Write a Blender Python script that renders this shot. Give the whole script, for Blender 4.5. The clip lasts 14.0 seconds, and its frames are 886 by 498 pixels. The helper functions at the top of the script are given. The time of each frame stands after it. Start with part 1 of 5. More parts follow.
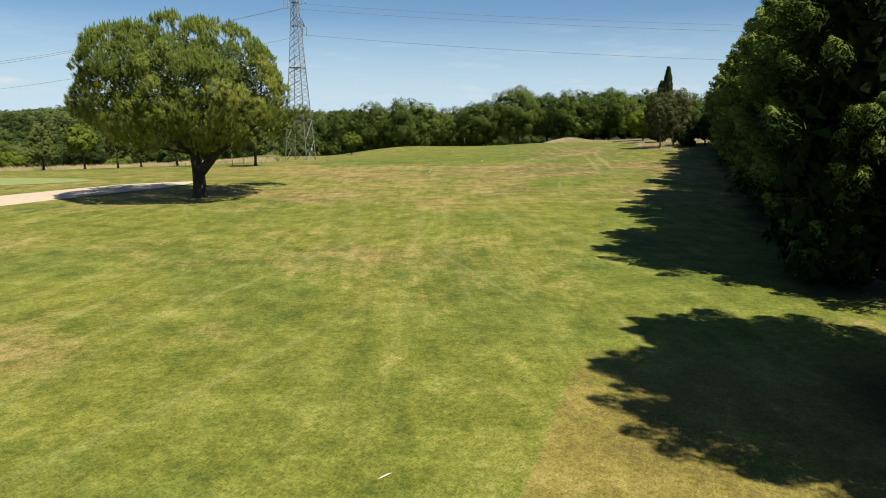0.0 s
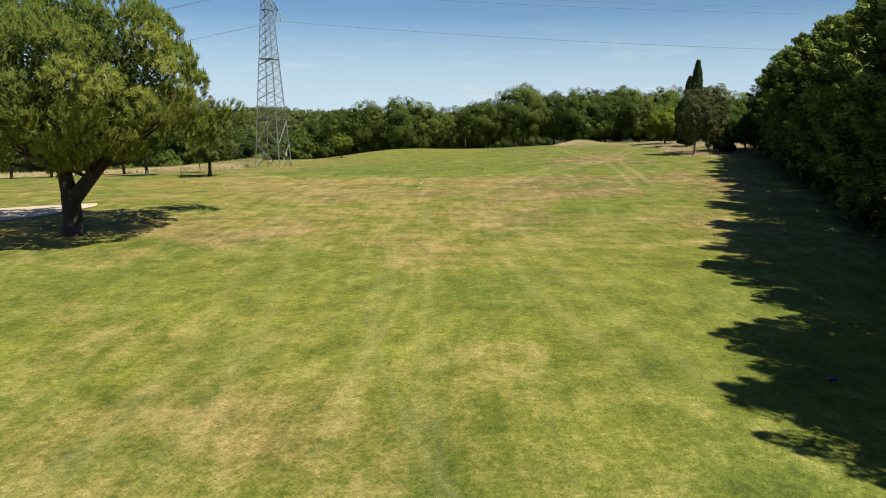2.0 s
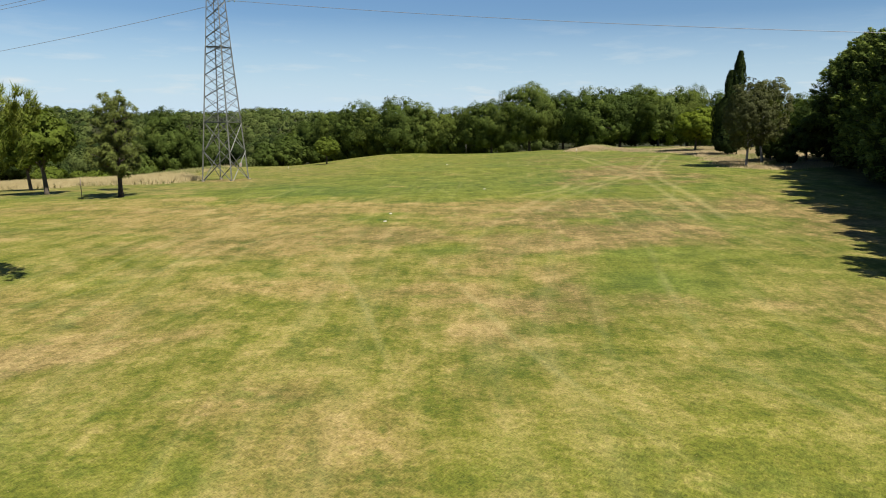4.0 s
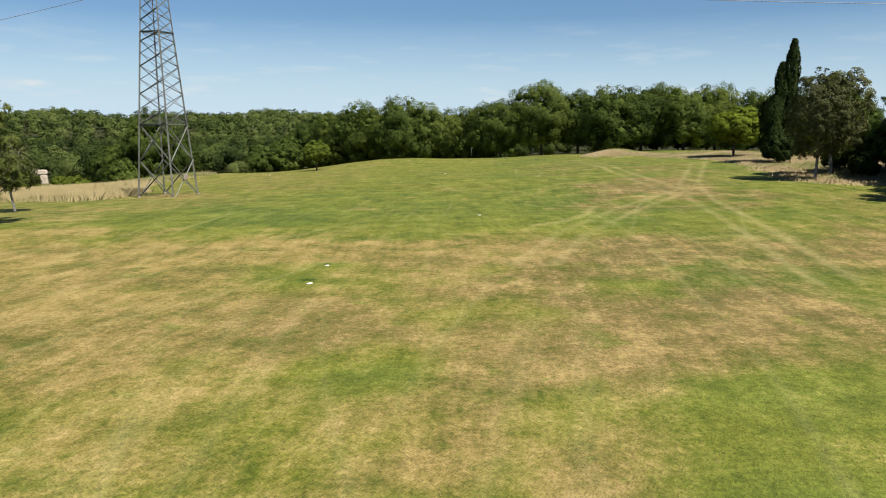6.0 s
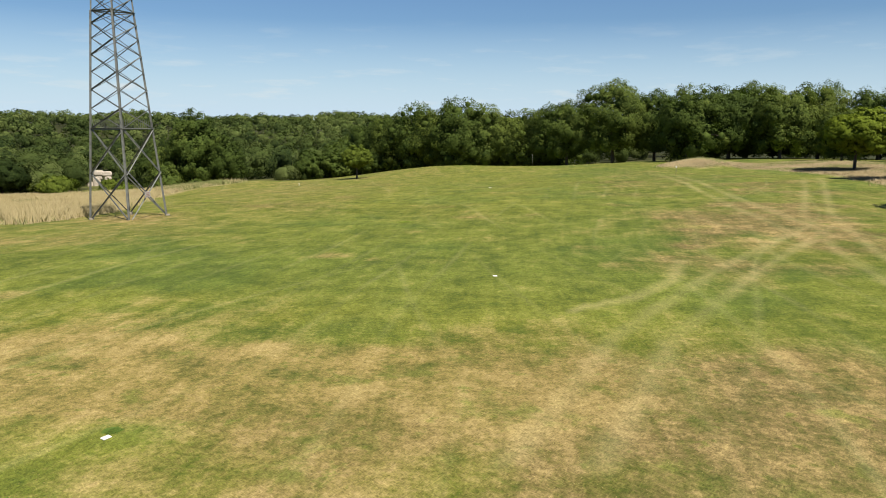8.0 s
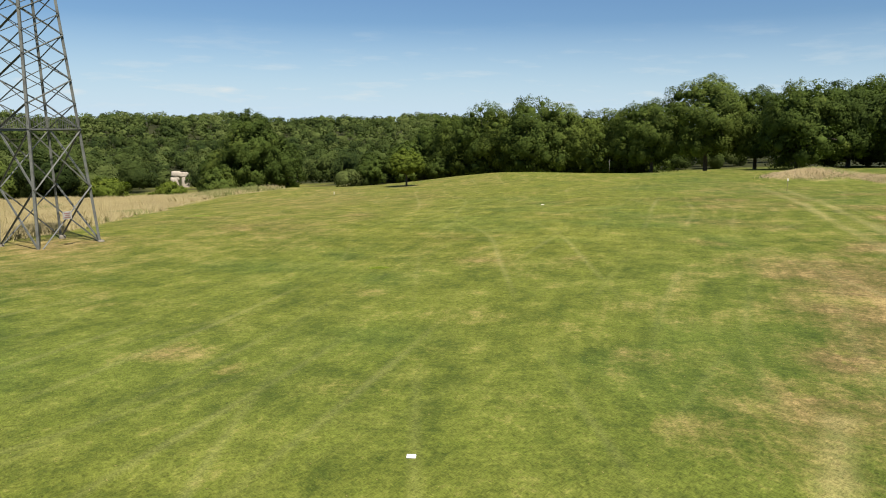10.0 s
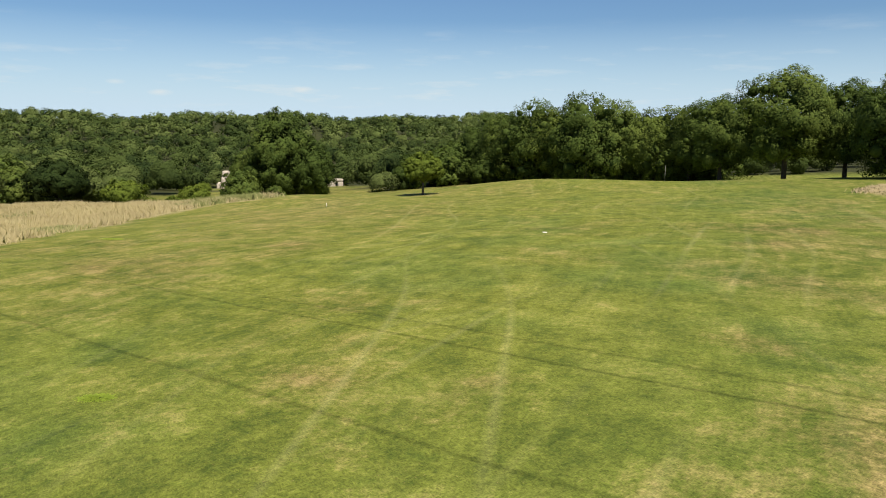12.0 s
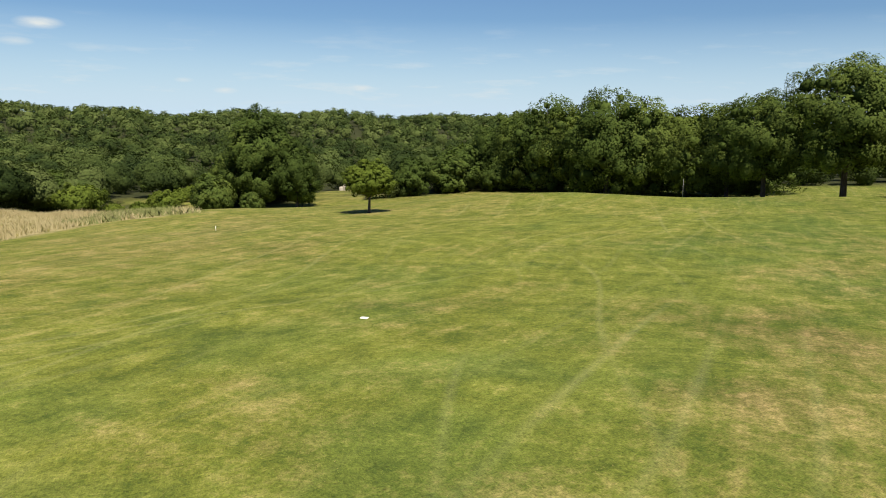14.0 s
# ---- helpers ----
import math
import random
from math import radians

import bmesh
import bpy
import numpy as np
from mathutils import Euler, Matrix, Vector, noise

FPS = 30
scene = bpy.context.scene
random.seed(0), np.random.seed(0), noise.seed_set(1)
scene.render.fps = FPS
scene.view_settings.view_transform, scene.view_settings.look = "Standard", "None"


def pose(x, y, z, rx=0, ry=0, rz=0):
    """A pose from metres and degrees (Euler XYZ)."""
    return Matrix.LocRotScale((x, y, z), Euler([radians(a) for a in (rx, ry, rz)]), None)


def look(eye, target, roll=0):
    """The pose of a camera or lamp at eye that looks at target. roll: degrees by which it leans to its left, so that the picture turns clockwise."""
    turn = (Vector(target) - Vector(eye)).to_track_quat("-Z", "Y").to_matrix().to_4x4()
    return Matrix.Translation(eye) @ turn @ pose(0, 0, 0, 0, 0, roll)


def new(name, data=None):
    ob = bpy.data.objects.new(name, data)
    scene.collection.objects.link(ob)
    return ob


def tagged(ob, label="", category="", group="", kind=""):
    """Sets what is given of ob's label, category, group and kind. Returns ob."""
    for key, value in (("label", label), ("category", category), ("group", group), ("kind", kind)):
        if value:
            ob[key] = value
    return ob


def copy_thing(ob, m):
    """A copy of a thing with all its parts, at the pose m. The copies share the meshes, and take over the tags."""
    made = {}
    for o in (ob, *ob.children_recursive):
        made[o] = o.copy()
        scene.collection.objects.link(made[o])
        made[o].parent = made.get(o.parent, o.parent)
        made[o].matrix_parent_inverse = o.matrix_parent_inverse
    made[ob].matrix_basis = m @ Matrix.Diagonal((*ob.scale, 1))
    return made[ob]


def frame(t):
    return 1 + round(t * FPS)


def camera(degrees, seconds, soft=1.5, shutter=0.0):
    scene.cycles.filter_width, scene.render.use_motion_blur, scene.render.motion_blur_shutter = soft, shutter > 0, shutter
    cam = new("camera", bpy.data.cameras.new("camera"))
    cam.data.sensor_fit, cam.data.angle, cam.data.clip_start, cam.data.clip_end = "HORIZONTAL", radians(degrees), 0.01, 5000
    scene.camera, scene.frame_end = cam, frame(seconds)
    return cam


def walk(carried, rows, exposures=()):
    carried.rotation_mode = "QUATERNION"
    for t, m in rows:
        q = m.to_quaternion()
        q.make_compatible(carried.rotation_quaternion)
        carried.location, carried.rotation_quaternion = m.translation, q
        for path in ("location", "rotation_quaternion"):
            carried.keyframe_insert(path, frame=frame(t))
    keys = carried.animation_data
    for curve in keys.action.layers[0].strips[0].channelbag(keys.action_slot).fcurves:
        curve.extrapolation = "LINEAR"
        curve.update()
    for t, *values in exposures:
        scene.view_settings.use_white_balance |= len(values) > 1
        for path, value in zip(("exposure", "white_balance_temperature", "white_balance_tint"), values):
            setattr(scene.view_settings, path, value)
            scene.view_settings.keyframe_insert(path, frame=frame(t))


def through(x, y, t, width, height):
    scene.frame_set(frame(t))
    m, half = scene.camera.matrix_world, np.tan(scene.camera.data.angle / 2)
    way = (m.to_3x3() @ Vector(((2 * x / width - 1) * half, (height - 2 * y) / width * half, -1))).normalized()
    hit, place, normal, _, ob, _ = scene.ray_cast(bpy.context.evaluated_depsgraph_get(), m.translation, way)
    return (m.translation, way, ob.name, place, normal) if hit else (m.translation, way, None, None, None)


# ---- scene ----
cam = camera(66.4, 14.0, 1.0)
METRES, EYE, TILT, LEAN, TURN = 115.0, 5.6, -11.2, 0.0, 0.0
ROWS = [
    (0.0, 0.0, 0.0, 0.0, 0.0, 0.0, 0.0),
    (0.5, 0.0008, 0.0282, 0.0058, 0.01, -0.0, -0.01),
    (1.0, 0.0021, 0.059, 0.0119, 0.01, -0.04, -0.08),
    (1.5, 0.0038, 0.0939, 0.0187, 0.06, -0.05, -0.12),
    (2.0, 0.0059, 0.1323, 0.0262, 0.11, -0.02, -0.13),
    (2.5, 0.0086, 0.1719, 0.034, 0.16, 0.02, -0.17),
    (3.0, 0.0121, 0.2121, 0.0418, 0.25, 0.05, -0.19),
    (5.5, 0.0287, 0.3719, 0.0733, 1.05, 0.18, -0.31),
    (6.0, 0.0335, 0.4035, 0.0794, 1.46, 0.2, -0.37),
    (6.5, 0.0392, 0.4357, 0.0859, 2.37, 0.24, -0.57),
    (7.0, 0.045, 0.4683, 0.0924, 3.97, 0.27, -0.91),
    (7.5, 0.05, 0.5007, 0.0989, 5.6, 0.31, -1.3),
    (8.0, 0.0541, 0.5325, 0.1052, 7.3, 0.31, -1.65),
    (10.5, 0.0754, 0.6886, 0.1344, 16.11, 0.1, -3.4),
    (11.0, 0.0805, 0.7211, 0.1411, 17.73, 0.01, -3.7),
    (11.5, 0.0857, 0.7535, 0.1477, 18.97, -0.1, -3.9),
    (12.0, 0.0922, 0.7887, 0.1547, 20.17, -0.27, -4.14),
    (12.5, 0.1003, 0.8287, 0.1629, 21.38, -0.4, -4.45),
    (13.0, 0.1091, 0.8729, 0.172, 22.55, -0.53, -4.74),
    (13.5, 0.118, 0.9208, 0.1819, 23.72, -0.66, -5.01),
    (14.0, 0.1255, 0.9721, 0.1927, 24.84, -0.77, -5.25),
]
walk(cam, [(t, pose(0, 0, EYE, TILT, LEAN, TURN) @ pose(METRES * x, METRES * y, METRES * z, 90 + pitch, roll, yaw)) for t, x, y, z, yaw, pitch, roll in ROWS])

# ---------------------------------------------------------------- world, sun
SHIFT = Vector((0.45, -0.42, 1.0))          # towards the sun
SUN_EL = math.atan2(1.0, math.hypot(SHIFT.x, SHIFT.y))
SUN_AZ = math.atan2(SHIFT.x, SHIFT.y)

world = bpy.data.worlds.new("sky")
scene.world = world
world.use_nodes = True
wn, wl = world.node_tree.nodes, world.node_tree.links
sky = wn.new("ShaderNodeTexSky")
sky.sky_type, sky.sun_disc = "NISHITA", False
sky.sun_elevation, sky.sun_rotation = SUN_EL, SUN_AZ
sky.air_density, sky.dust_density, sky.ozone_density, sky.altitude = 1.0, 0.4, 3.0, 100
wc = wn.new("ShaderNodeTexCoord")
ws = wn.new("ShaderNodeSeparateXYZ")
wl.new(wc.outputs["Generated"], ws.inputs[0])
pale = wn.new("ShaderNodeValToRGB")                       # haze low over the horizon
pale.color_ramp.elements[0].position, pale.color_ramp.elements[0].color = 0.0, (0.85, 0.85, 0.85, 1)
pale.color_ramp.elements[1].position, pale.color_ramp.elements[1].color = 0.135, (0.0, 0.0, 0.0, 1)
wl.new(ws.outputs[2], pale.inputs[0])
air = wn.new("ShaderNodeMix")
air.data_type = "RGBA"
wl.new(pale.outputs[0], air.inputs[0])
wl.new(sky.outputs[0], air.inputs[6])
air.inputs[7].default_value = (9.3, 9.6, 9.8, 1)
wm = wn.new("ShaderNodeMapping")                          # thin streaks of cloud
wm.inputs["Scale"].default_value = (9, 9, 62)
wl.new(wc.outputs["Generated"], wm.inputs[0])
wisp = wn.new("ShaderNodeTexNoise")
wisp.inputs["Scale"].default_value, wisp.inputs["Detail"].default_value, wisp.inputs["Roughness"].default_value = 1.0, 5, 0.6
wl.new(wm.outputs[0], wisp.inputs["Vector"])
thin = wn.new("ShaderNodeValToRGB")
thin.color_ramp.elements[0].position, thin.color_ramp.elements[0].color = 0.55, (0, 0, 0, 1)
thin.color_ramp.elements[1].position, thin.color_ramp.elements[1].color = 0.76, (0.8, 0.8, 0.8, 1)
wl.new(wisp.outputs[0], thin.inputs[0])
belt = wn.new("ShaderNodeValToRGB")                       # they lie low in the sky
for _ in range(2):
    belt.color_ramp.elements.new(0.5)
for e, (p, v) in zip(belt.color_ramp.elements, ((0.012, 0.0), (0.03, 1.0), (0.06, 0.55), (0.14, 0.0))):
    e.position, e.color = p, (v, v, v, 1)
wl.new(ws.outputs[2], belt.inputs[0])
puff_map = wn.new("ShaderNodeMapping")
puff_map.inputs["Scale"].default_value = (40, 40, 150)
wl.new(wc.outputs["Generated"], puff_map.inputs[0])
puff_noise = wn.new("ShaderNodeTexNoise")
puff_noise.inputs["Scale"].default_value, puff_noise.inputs["Detail"].default_value = 1.0, 4
wl.new(puff_map.outputs[0], puff_noise.inputs["Vector"])
puff = wn.new("ShaderNodeMath")
puff.operation = "MULTIPLY"
puff.inputs[1].default_value = 2.2
wl.new(puff_noise.outputs[0], puff.inputs[0])
amount = wn.new("ShaderNodeMath")
amount.operation = "MULTIPLY"
wl.new(thin.outputs[0], amount.inputs[0])
wl.new(belt.outputs[0], amount.inputs[1])
CLOUDS = (((-0.816, 0.568, 0.111), 0.030, 0.9), ((-0.833, 0.547, 0.088), 0.022, 0.6),
          ((-0.678, 0.734, 0.035), 0.018, 0.7), ((-0.530, 0.847, 0.042), 0.018, 0.7),
          ((-0.716, 0.697, 0.048), 0.014, 0.6))
for spot, reach, strength in CLOUDS:
    gap = wn.new("ShaderNodeVectorMath")                  # a few small clouds
    gap.operation = "SUBTRACT"
    gap.inputs[1].default_value = spot
    wl.new(wc.outputs["Generated"], gap.inputs[0])
    flat = wn.new("ShaderNodeVectorMath")
    flat.operation = "MULTIPLY"
    flat.inputs[1].default_value = (1.0, 1.0, 3.6)
    wl.new(gap.outputs[0], flat.inputs[0])
    far = wn.new("ShaderNodeVectorMath")
    far.operation = "LENGTH"
    wl.new(flat.outputs[0], far.inputs[0])
    near = wn.new("ShaderNodeMath")
    near.operation, near.use_clamp = "MULTIPLY_ADD", True
    near.inputs[1].default_value, near.inputs[2].default_value = -strength / reach, strength
    wl.new(far.outputs[1], near.inputs[0])
    ragged = wn.new("ShaderNodeMath")
    ragged.operation = "MULTIPLY"
    wl.new(near.outputs[0], ragged.inputs[0])
    wl.new(puff.outputs[0], ragged.inputs[1])
    most = wn.new("ShaderNodeMath")
    most.operation, most.use_clamp = "ADD", True
    wl.new(amount.outputs[0], most.inputs[0])
    wl.new(ragged.outputs[0], most.inputs[1])
    amount = most
cloud = wn.new("ShaderNodeMix")
cloud.data_type = "RGBA"
wl.new(amount.outputs[0], cloud.inputs[0])
wl.new(air.outputs[2], cloud.inputs[6])
cloud.inputs[7].default_value = (11.0, 9.6, 8.2, 1)
tint = wn.new("ShaderNodeMix")                            # clear, slightly polarised blue
tint.data_type, tint.blend_type = "RGBA", "MULTIPLY"
tint.inputs[0].default_value = 1.0
tint.inputs[7].default_value = (0.765, 0.94, 1.11, 1)
wl.new(cloud.outputs[2], tint.inputs[6])
wl.new(tint.outputs[2], wn["Background"].inputs[0])
wn["Background"].inputs[1].default_value = 0.0455
scene.view_settings.exposure = 0.95

sun = new("sun", bpy.data.lights.new("sun", "SUN"))
sun.data.energy, sun.data.angle, sun.data.color = 5.0, radians(0.53), (1.0, 0.94, 0.84)
sun.matrix_world = look(SHIFT * 200, (0, 0, 0))


# ---------------------------------------------------------------- node helpers
def material(name):
    m = bpy.data.materials.new(name)
    m.use_nodes = True
    return m, m.node_tree.nodes, m.node_tree.links, m.node_tree.nodes["Principled BSDF"]


def ramp(nodes, links, fac, *stops):
    r = nodes.new("ShaderNodeValToRGB")
    el = r.color_ramp.elements
    while len(el) < len(stops):
        el.new(0.5)
    for e, (p, c) in zip(el, stops):
        e.position, e.color = p, (*c, 1)
    links.new(fac, r.inputs[0])
    return r.outputs[0]


def noise_tex(nodes, links, coord, scale, detail=3, rough=0.6, stretch=None):
    if stretch:
        mp = nodes.new("ShaderNodeMapping")
        mp.inputs["Scale"].default_value = stretch
        links.new(coord, mp.inputs[0])
        coord = mp.outputs[0]
    n = nodes.new("ShaderNodeTexNoise")
    n.inputs["Scale"].default_value, n.inputs["Detail"].default_value, n.inputs["Roughness"].default_value = scale, detail, rough
    links.new(coord, n.inputs["Vector"])
    return n.outputs[0]


def mix(nodes, links, fac, a, b, kind="MIX"):
    m = nodes.new("ShaderNodeMix")
    m.data_type, m.blend_type = "RGBA", kind
    for sock, v in ((m.inputs[0], fac), (m.inputs[6], a), (m.inputs[7], b)):
        if isinstance(v, (int, float)):
            sock.default_value = v
        elif isinstance(v, tuple):
            sock.default_value = (*v, 1)
        else:
            links.new(v, sock)
    return m.outputs[2]


def calc(nodes, links, op, a, b=0.0, c=0.0, clamp=False):
    m = nodes.new("ShaderNodeMath")
    m.operation, m.use_clamp = op, clamp
    for sock, v in zip(m.inputs, (a, b, c)):
        if isinstance(v, (int, float)):
            sock.default_value = v
        else:
            links.new(v, sock)
    return m.outputs[0]


def bump_to(nodes, links, bsdf, height, strength, dist):
    b = nodes.new("ShaderNodeBump")
    b.inputs["Strength"].default_value, b.inputs["Distance"].default_value = strength, dist
    links.new(height, b.inputs["Height"])
    links.new(b.outputs[0], bsdf.inputs["Normal"])


def leaf_mat(name, dark, mid, light, through=0.3, rough=0.55, gloss=0.3, fleck=0.42, relief=0.0):
    """Foliage: each leaf clump has its own tone, each plant its own cast; some light passes through."""
    m, n, l, p = material(name)
    geo, info = n.new("ShaderNodeNewGeometry"), n.new("ShaderNodeObjectInfo")
    tone = n.new("ShaderNodeAttribute")
    tone.attribute_name = "tone"
    patch = calc(n, l, "ADD", calc(n, l, "MULTIPLY", noise_tex(n, l, geo.outputs["Position"], 0.5, 3), 0.5), calc(n, l, "MULTIPLY", noise_tex(n, l, geo.outputs["Position"], 0.085, 2), 0.5))
    f = calc(n, l, "ADD", calc(n, l, "MULTIPLY", geo.outputs["Random Per Island"], fleck),
             calc(n, l, "ADD", calc(n, l, "MULTIPLY", patch, 1.05), calc(n, l, "MULTIPLY", info.outputs["Random"], 0.25)))
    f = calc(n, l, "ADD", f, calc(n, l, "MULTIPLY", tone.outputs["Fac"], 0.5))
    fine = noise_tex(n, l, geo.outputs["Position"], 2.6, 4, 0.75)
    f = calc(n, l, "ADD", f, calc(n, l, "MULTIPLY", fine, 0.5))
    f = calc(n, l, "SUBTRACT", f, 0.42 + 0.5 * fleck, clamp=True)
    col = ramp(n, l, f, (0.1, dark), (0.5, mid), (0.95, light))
    l.new(col, p.inputs["Base Color"])
    p.inputs["Roughness"].default_value, p.inputs["Specular IOR Level"].default_value = rough, gloss
    if relief:
        bump_to(n, l, p, noise_tex(n, l, geo.outputs["Position"], 1.6, 5, 0.75), 1.0, relief)
    tr = n.new("ShaderNodeBsdfTranslucent")
    l.new(mix(n, l, 1.0, col, (1.0, 1.15, 0.45), "MULTIPLY"), tr.inputs[0])
    sh = n.new("ShaderNodeMixShader")
    sh.inputs[0].default_value = through
    l.new(p.outputs[0], sh.inputs[1])
    l.new(tr.outputs[0], sh.inputs[2])
    l.new(sh.outputs[0], n["Material Output"].inputs[0])
    return m


def rough_mat(name, a, b, scale, rough=0.85, bump=0.6, dist=0.02, metal=0.0, stretch=None, fine=6.0):
    """A matt surface of two tones, with grain and larger stains."""
    m, n, l, p = material(name)
    tc = n.new("ShaderNodeTexCoord")
    big = noise_tex(n, l, tc.outputs["Object"], scale, 4, 0.65, stretch)
    small = noise_tex(n, l, tc.outputs["Object"], scale * fine, 4, 0.7, stretch)
    f = calc(n, l, "ADD", calc(n, l, "MULTIPLY", big, 0.65), calc(n, l, "MULTIPLY", small, 0.35))
    l.new(ramp(n, l, f, (0.34, a), (0.66, b)), p.inputs["Base Color"])
    p.inputs["Roughness"].default_value, p.inputs["Metallic"].default_value = rough, metal
    bump_to(n, l, p, f, bump, dist)
    return m


OAK = leaf_mat("oak_leaves", (0.016, 0.029, 0.006), (0.056, 0.081, 0.015), (0.150, 0.176, 0.034), 0.22, 0.8, 0.08, 0.16, 0.0)
OAK_MID = leaf_mat("green_leaves", (0.022, 0.036, 0.007), (0.068, 0.092, 0.016), (0.165, 0.190, 0.034), 0.2, 0.8, 0.08, 0.16, 0.0)
OAK_LIGHT = leaf_mat("light_green_leaves", (0.042, 0.064, 0.009), (0.104, 0.134, 0.018), (0.180, 0.206, 0.033), 0.28, 0.8, 0.08, 0.22, 0.0)
GOLDEN = leaf_mat("yellow_green_leaves", (0.055, 0.080, 0.008), (0.140, 0.175, 0.016), (0.235, 0.260, 0.030), 0.25, 0.8, 0.08, 0.2, 0.0)
WOODS = leaf_mat("wood_leaves", (0.020, 0.032, 0.010), (0.052, 0.071, 0.018), (0.090, 0.110, 0.033), 0.12, 0.9, 0.03, 0.20, 0.0)
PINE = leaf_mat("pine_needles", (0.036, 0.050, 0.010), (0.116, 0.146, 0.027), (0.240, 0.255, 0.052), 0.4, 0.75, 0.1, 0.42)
OPEN_PINE = leaf_mat("young_pine_needles", (0.030, 0.038, 0.010), (0.080, 0.098, 0.021), (0.160, 0.175, 0.042), 0.22, 0.75, 0.1, 0.42)
PINE_TOP = leaf_mat("pine_shoots", (0.060, 0.100, 0.018), (0.110, 0.165, 0.032), (0.165, 0.225, 0.050), 0.22, 0.75, 0.1)
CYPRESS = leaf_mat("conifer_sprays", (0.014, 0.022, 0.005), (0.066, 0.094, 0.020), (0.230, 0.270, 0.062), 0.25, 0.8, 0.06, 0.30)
DARK = leaf_mat("dark_cypress_leaves", (0.010, 0.018, 0.005), (0.022, 0.034, 0.008), (0.044, 0.060, 0.014), 0.1, 0.85, 0.05)
BIRCH = leaf_mat("birch_leaves", (0.046, 0.053, 0.021), (0.098, 0.104, 0.040), (0.165, 0.168, 0.068), 0.3, 0.8, 0.08, 0.36)
STRAW = leaf_mat("dry_grass", (0.25, 0.200, 0.105), (0.38, 0.312, 0.172), (0.50, 0.425, 0.250), 0.45, 0.95, 0.02, 0.30)
ROUGH = leaf_mat("dry_rough_grass", (0.24, 0.185, 0.105), (0.34, 0.268, 0.160), (0.44, 0.36, 0.235), 0.4, 0.95, 0.02, 0.10)
WEED = leaf_mat("meadow_weeds", (0.095, 0.108, 0.036), (0.160, 0.168, 0.060), (0.24, 0.235, 0.100), 0.3, 0.9, 0.03, 0.2)
BARK = rough_mat("bark", (0.027, 0.021, 0.015), (0.091, 0.073, 0.055), 6, 0.95, 1.0, 0.03, 0.0, (1, 1, 0.3))
PINE_BARK = rough_mat("pine_bark", (0.014, 0.010, 0.008), (0.060, 0.043, 0.032), 5, 0.95, 1.0, 0.05, 0.0, (1, 1, 0.35))
BIRCH_BARK = rough_mat("birch_bark", (0.08, 0.075, 0.067), (0.25, 0.24, 0.22), 5, 0.8, 0.5, 0.01, 0.0, (1, 1, 3))
STEEL = rough_mat("weathered_steel", (0.045, 0.047, 0.042), (0.130, 0.133, 0.116), 2.0, 0.6, 0.2, 0.004, 0.0)
GLASS_INS = rough_mat("insulator_glass", (0.228, 0.274, 0.274), (0.342, 0.395, 0.395), 8, 0.25, 0.1, 0.002)
WIRE = rough_mat("cable_aluminium", (0.17, 0.17, 0.18), (0.26, 0.26, 0.27), 3, 0.5, 0.1, 0.002, 0.3)
CONCRETE = rough_mat("concrete", (0.198, 0.190, 0.167), (0.319, 0.304, 0.274), 3, 0.9, 0.4, 0.008)
WHITE = rough_mat("white_paint", (0.55, 0.53, 0.47), (0.70, 0.68, 0.63), 9, 0.6, 0.1, 0.001)
BLUE = rough_mat("blue_plastic", (0.007, 0.011, 0.076), (0.015, 0.023, 0.137), 9, 0.4, 0.1, 0.001)
STAKE = rough_mat("grey_wood", (0.106, 0.084, 0.061), (0.213, 0.175, 0.129), 8, 0.9, 0.5, 0.004)
GREY_TEXT = rough_mat("faded_print", (0.152, 0.076, 0.068), (0.258, 0.122, 0.106), 9, 0.6, 0.1, 0.001)
FOOTING = rough_mat("weathered_concrete", (0.10, 0.088, 0.066), (0.21, 0.185, 0.145), 5, 0.95, 0.4, 0.01)
STONE = rough_mat("ruin_limestone", (0.23, 0.19, 0.145), (0.46, 0.40, 0.32), 0.9, 0.95, 0.8, 0.05)
GRAVEL = rough_mat("pale_gravel", (0.30, 0.235, 0.158), (0.42, 0.342, 0.240), 2.5, 0.95, 0.6, 0.02, 0.0, None, 18.0)


# ---------------------------------------------------------------- mesh helpers
def soup(name, polys, toward=None, blend=0.6):
    """One mesh from an array of loose polygons: (count, corners, 3); their shading normals lean towards the given directions."""
    polys = np.ascontiguousarray(polys, dtype=np.float32)
    count, k = polys.shape[:2]
    me = bpy.data.meshes.new(name)
    me.vertices.add(count * k)
    me.vertices.foreach_set("co", polys.ravel())
    me.loops.add(count * k)
    me.loops.foreach_set("vertex_index", np.arange(count * k, dtype=np.int32))
    me.polygons.add(count)
    me.polygons.foreach_set("loop_start", np.arange(0, count * k, k, dtype=np.int32))
    me.update(calc_edges=True)
    if toward is not None:
        flat = unit(np.cross(polys[:, 1] - polys[:, 0], polys[:, 2] - polys[:, 0]))
        lean = unit((1 - blend) * flat + blend * toward)
        me.normals_split_custom_set_from_vertices(np.repeat(lean, k, axis=0).tolist())
    return me


def ball(steps):
    """Corners and faces of a unit ball."""
    bm = bmesh.new()
    bmesh.ops.create_icosphere(bm, subdivisions=steps, radius=1.0)
    v = np.array([tuple(x.co) for x in bm.verts])
    f = np.array([[x.index for x in face.verts] for face in bm.faces], dtype=np.int32)
    bm.free()
    return v, f


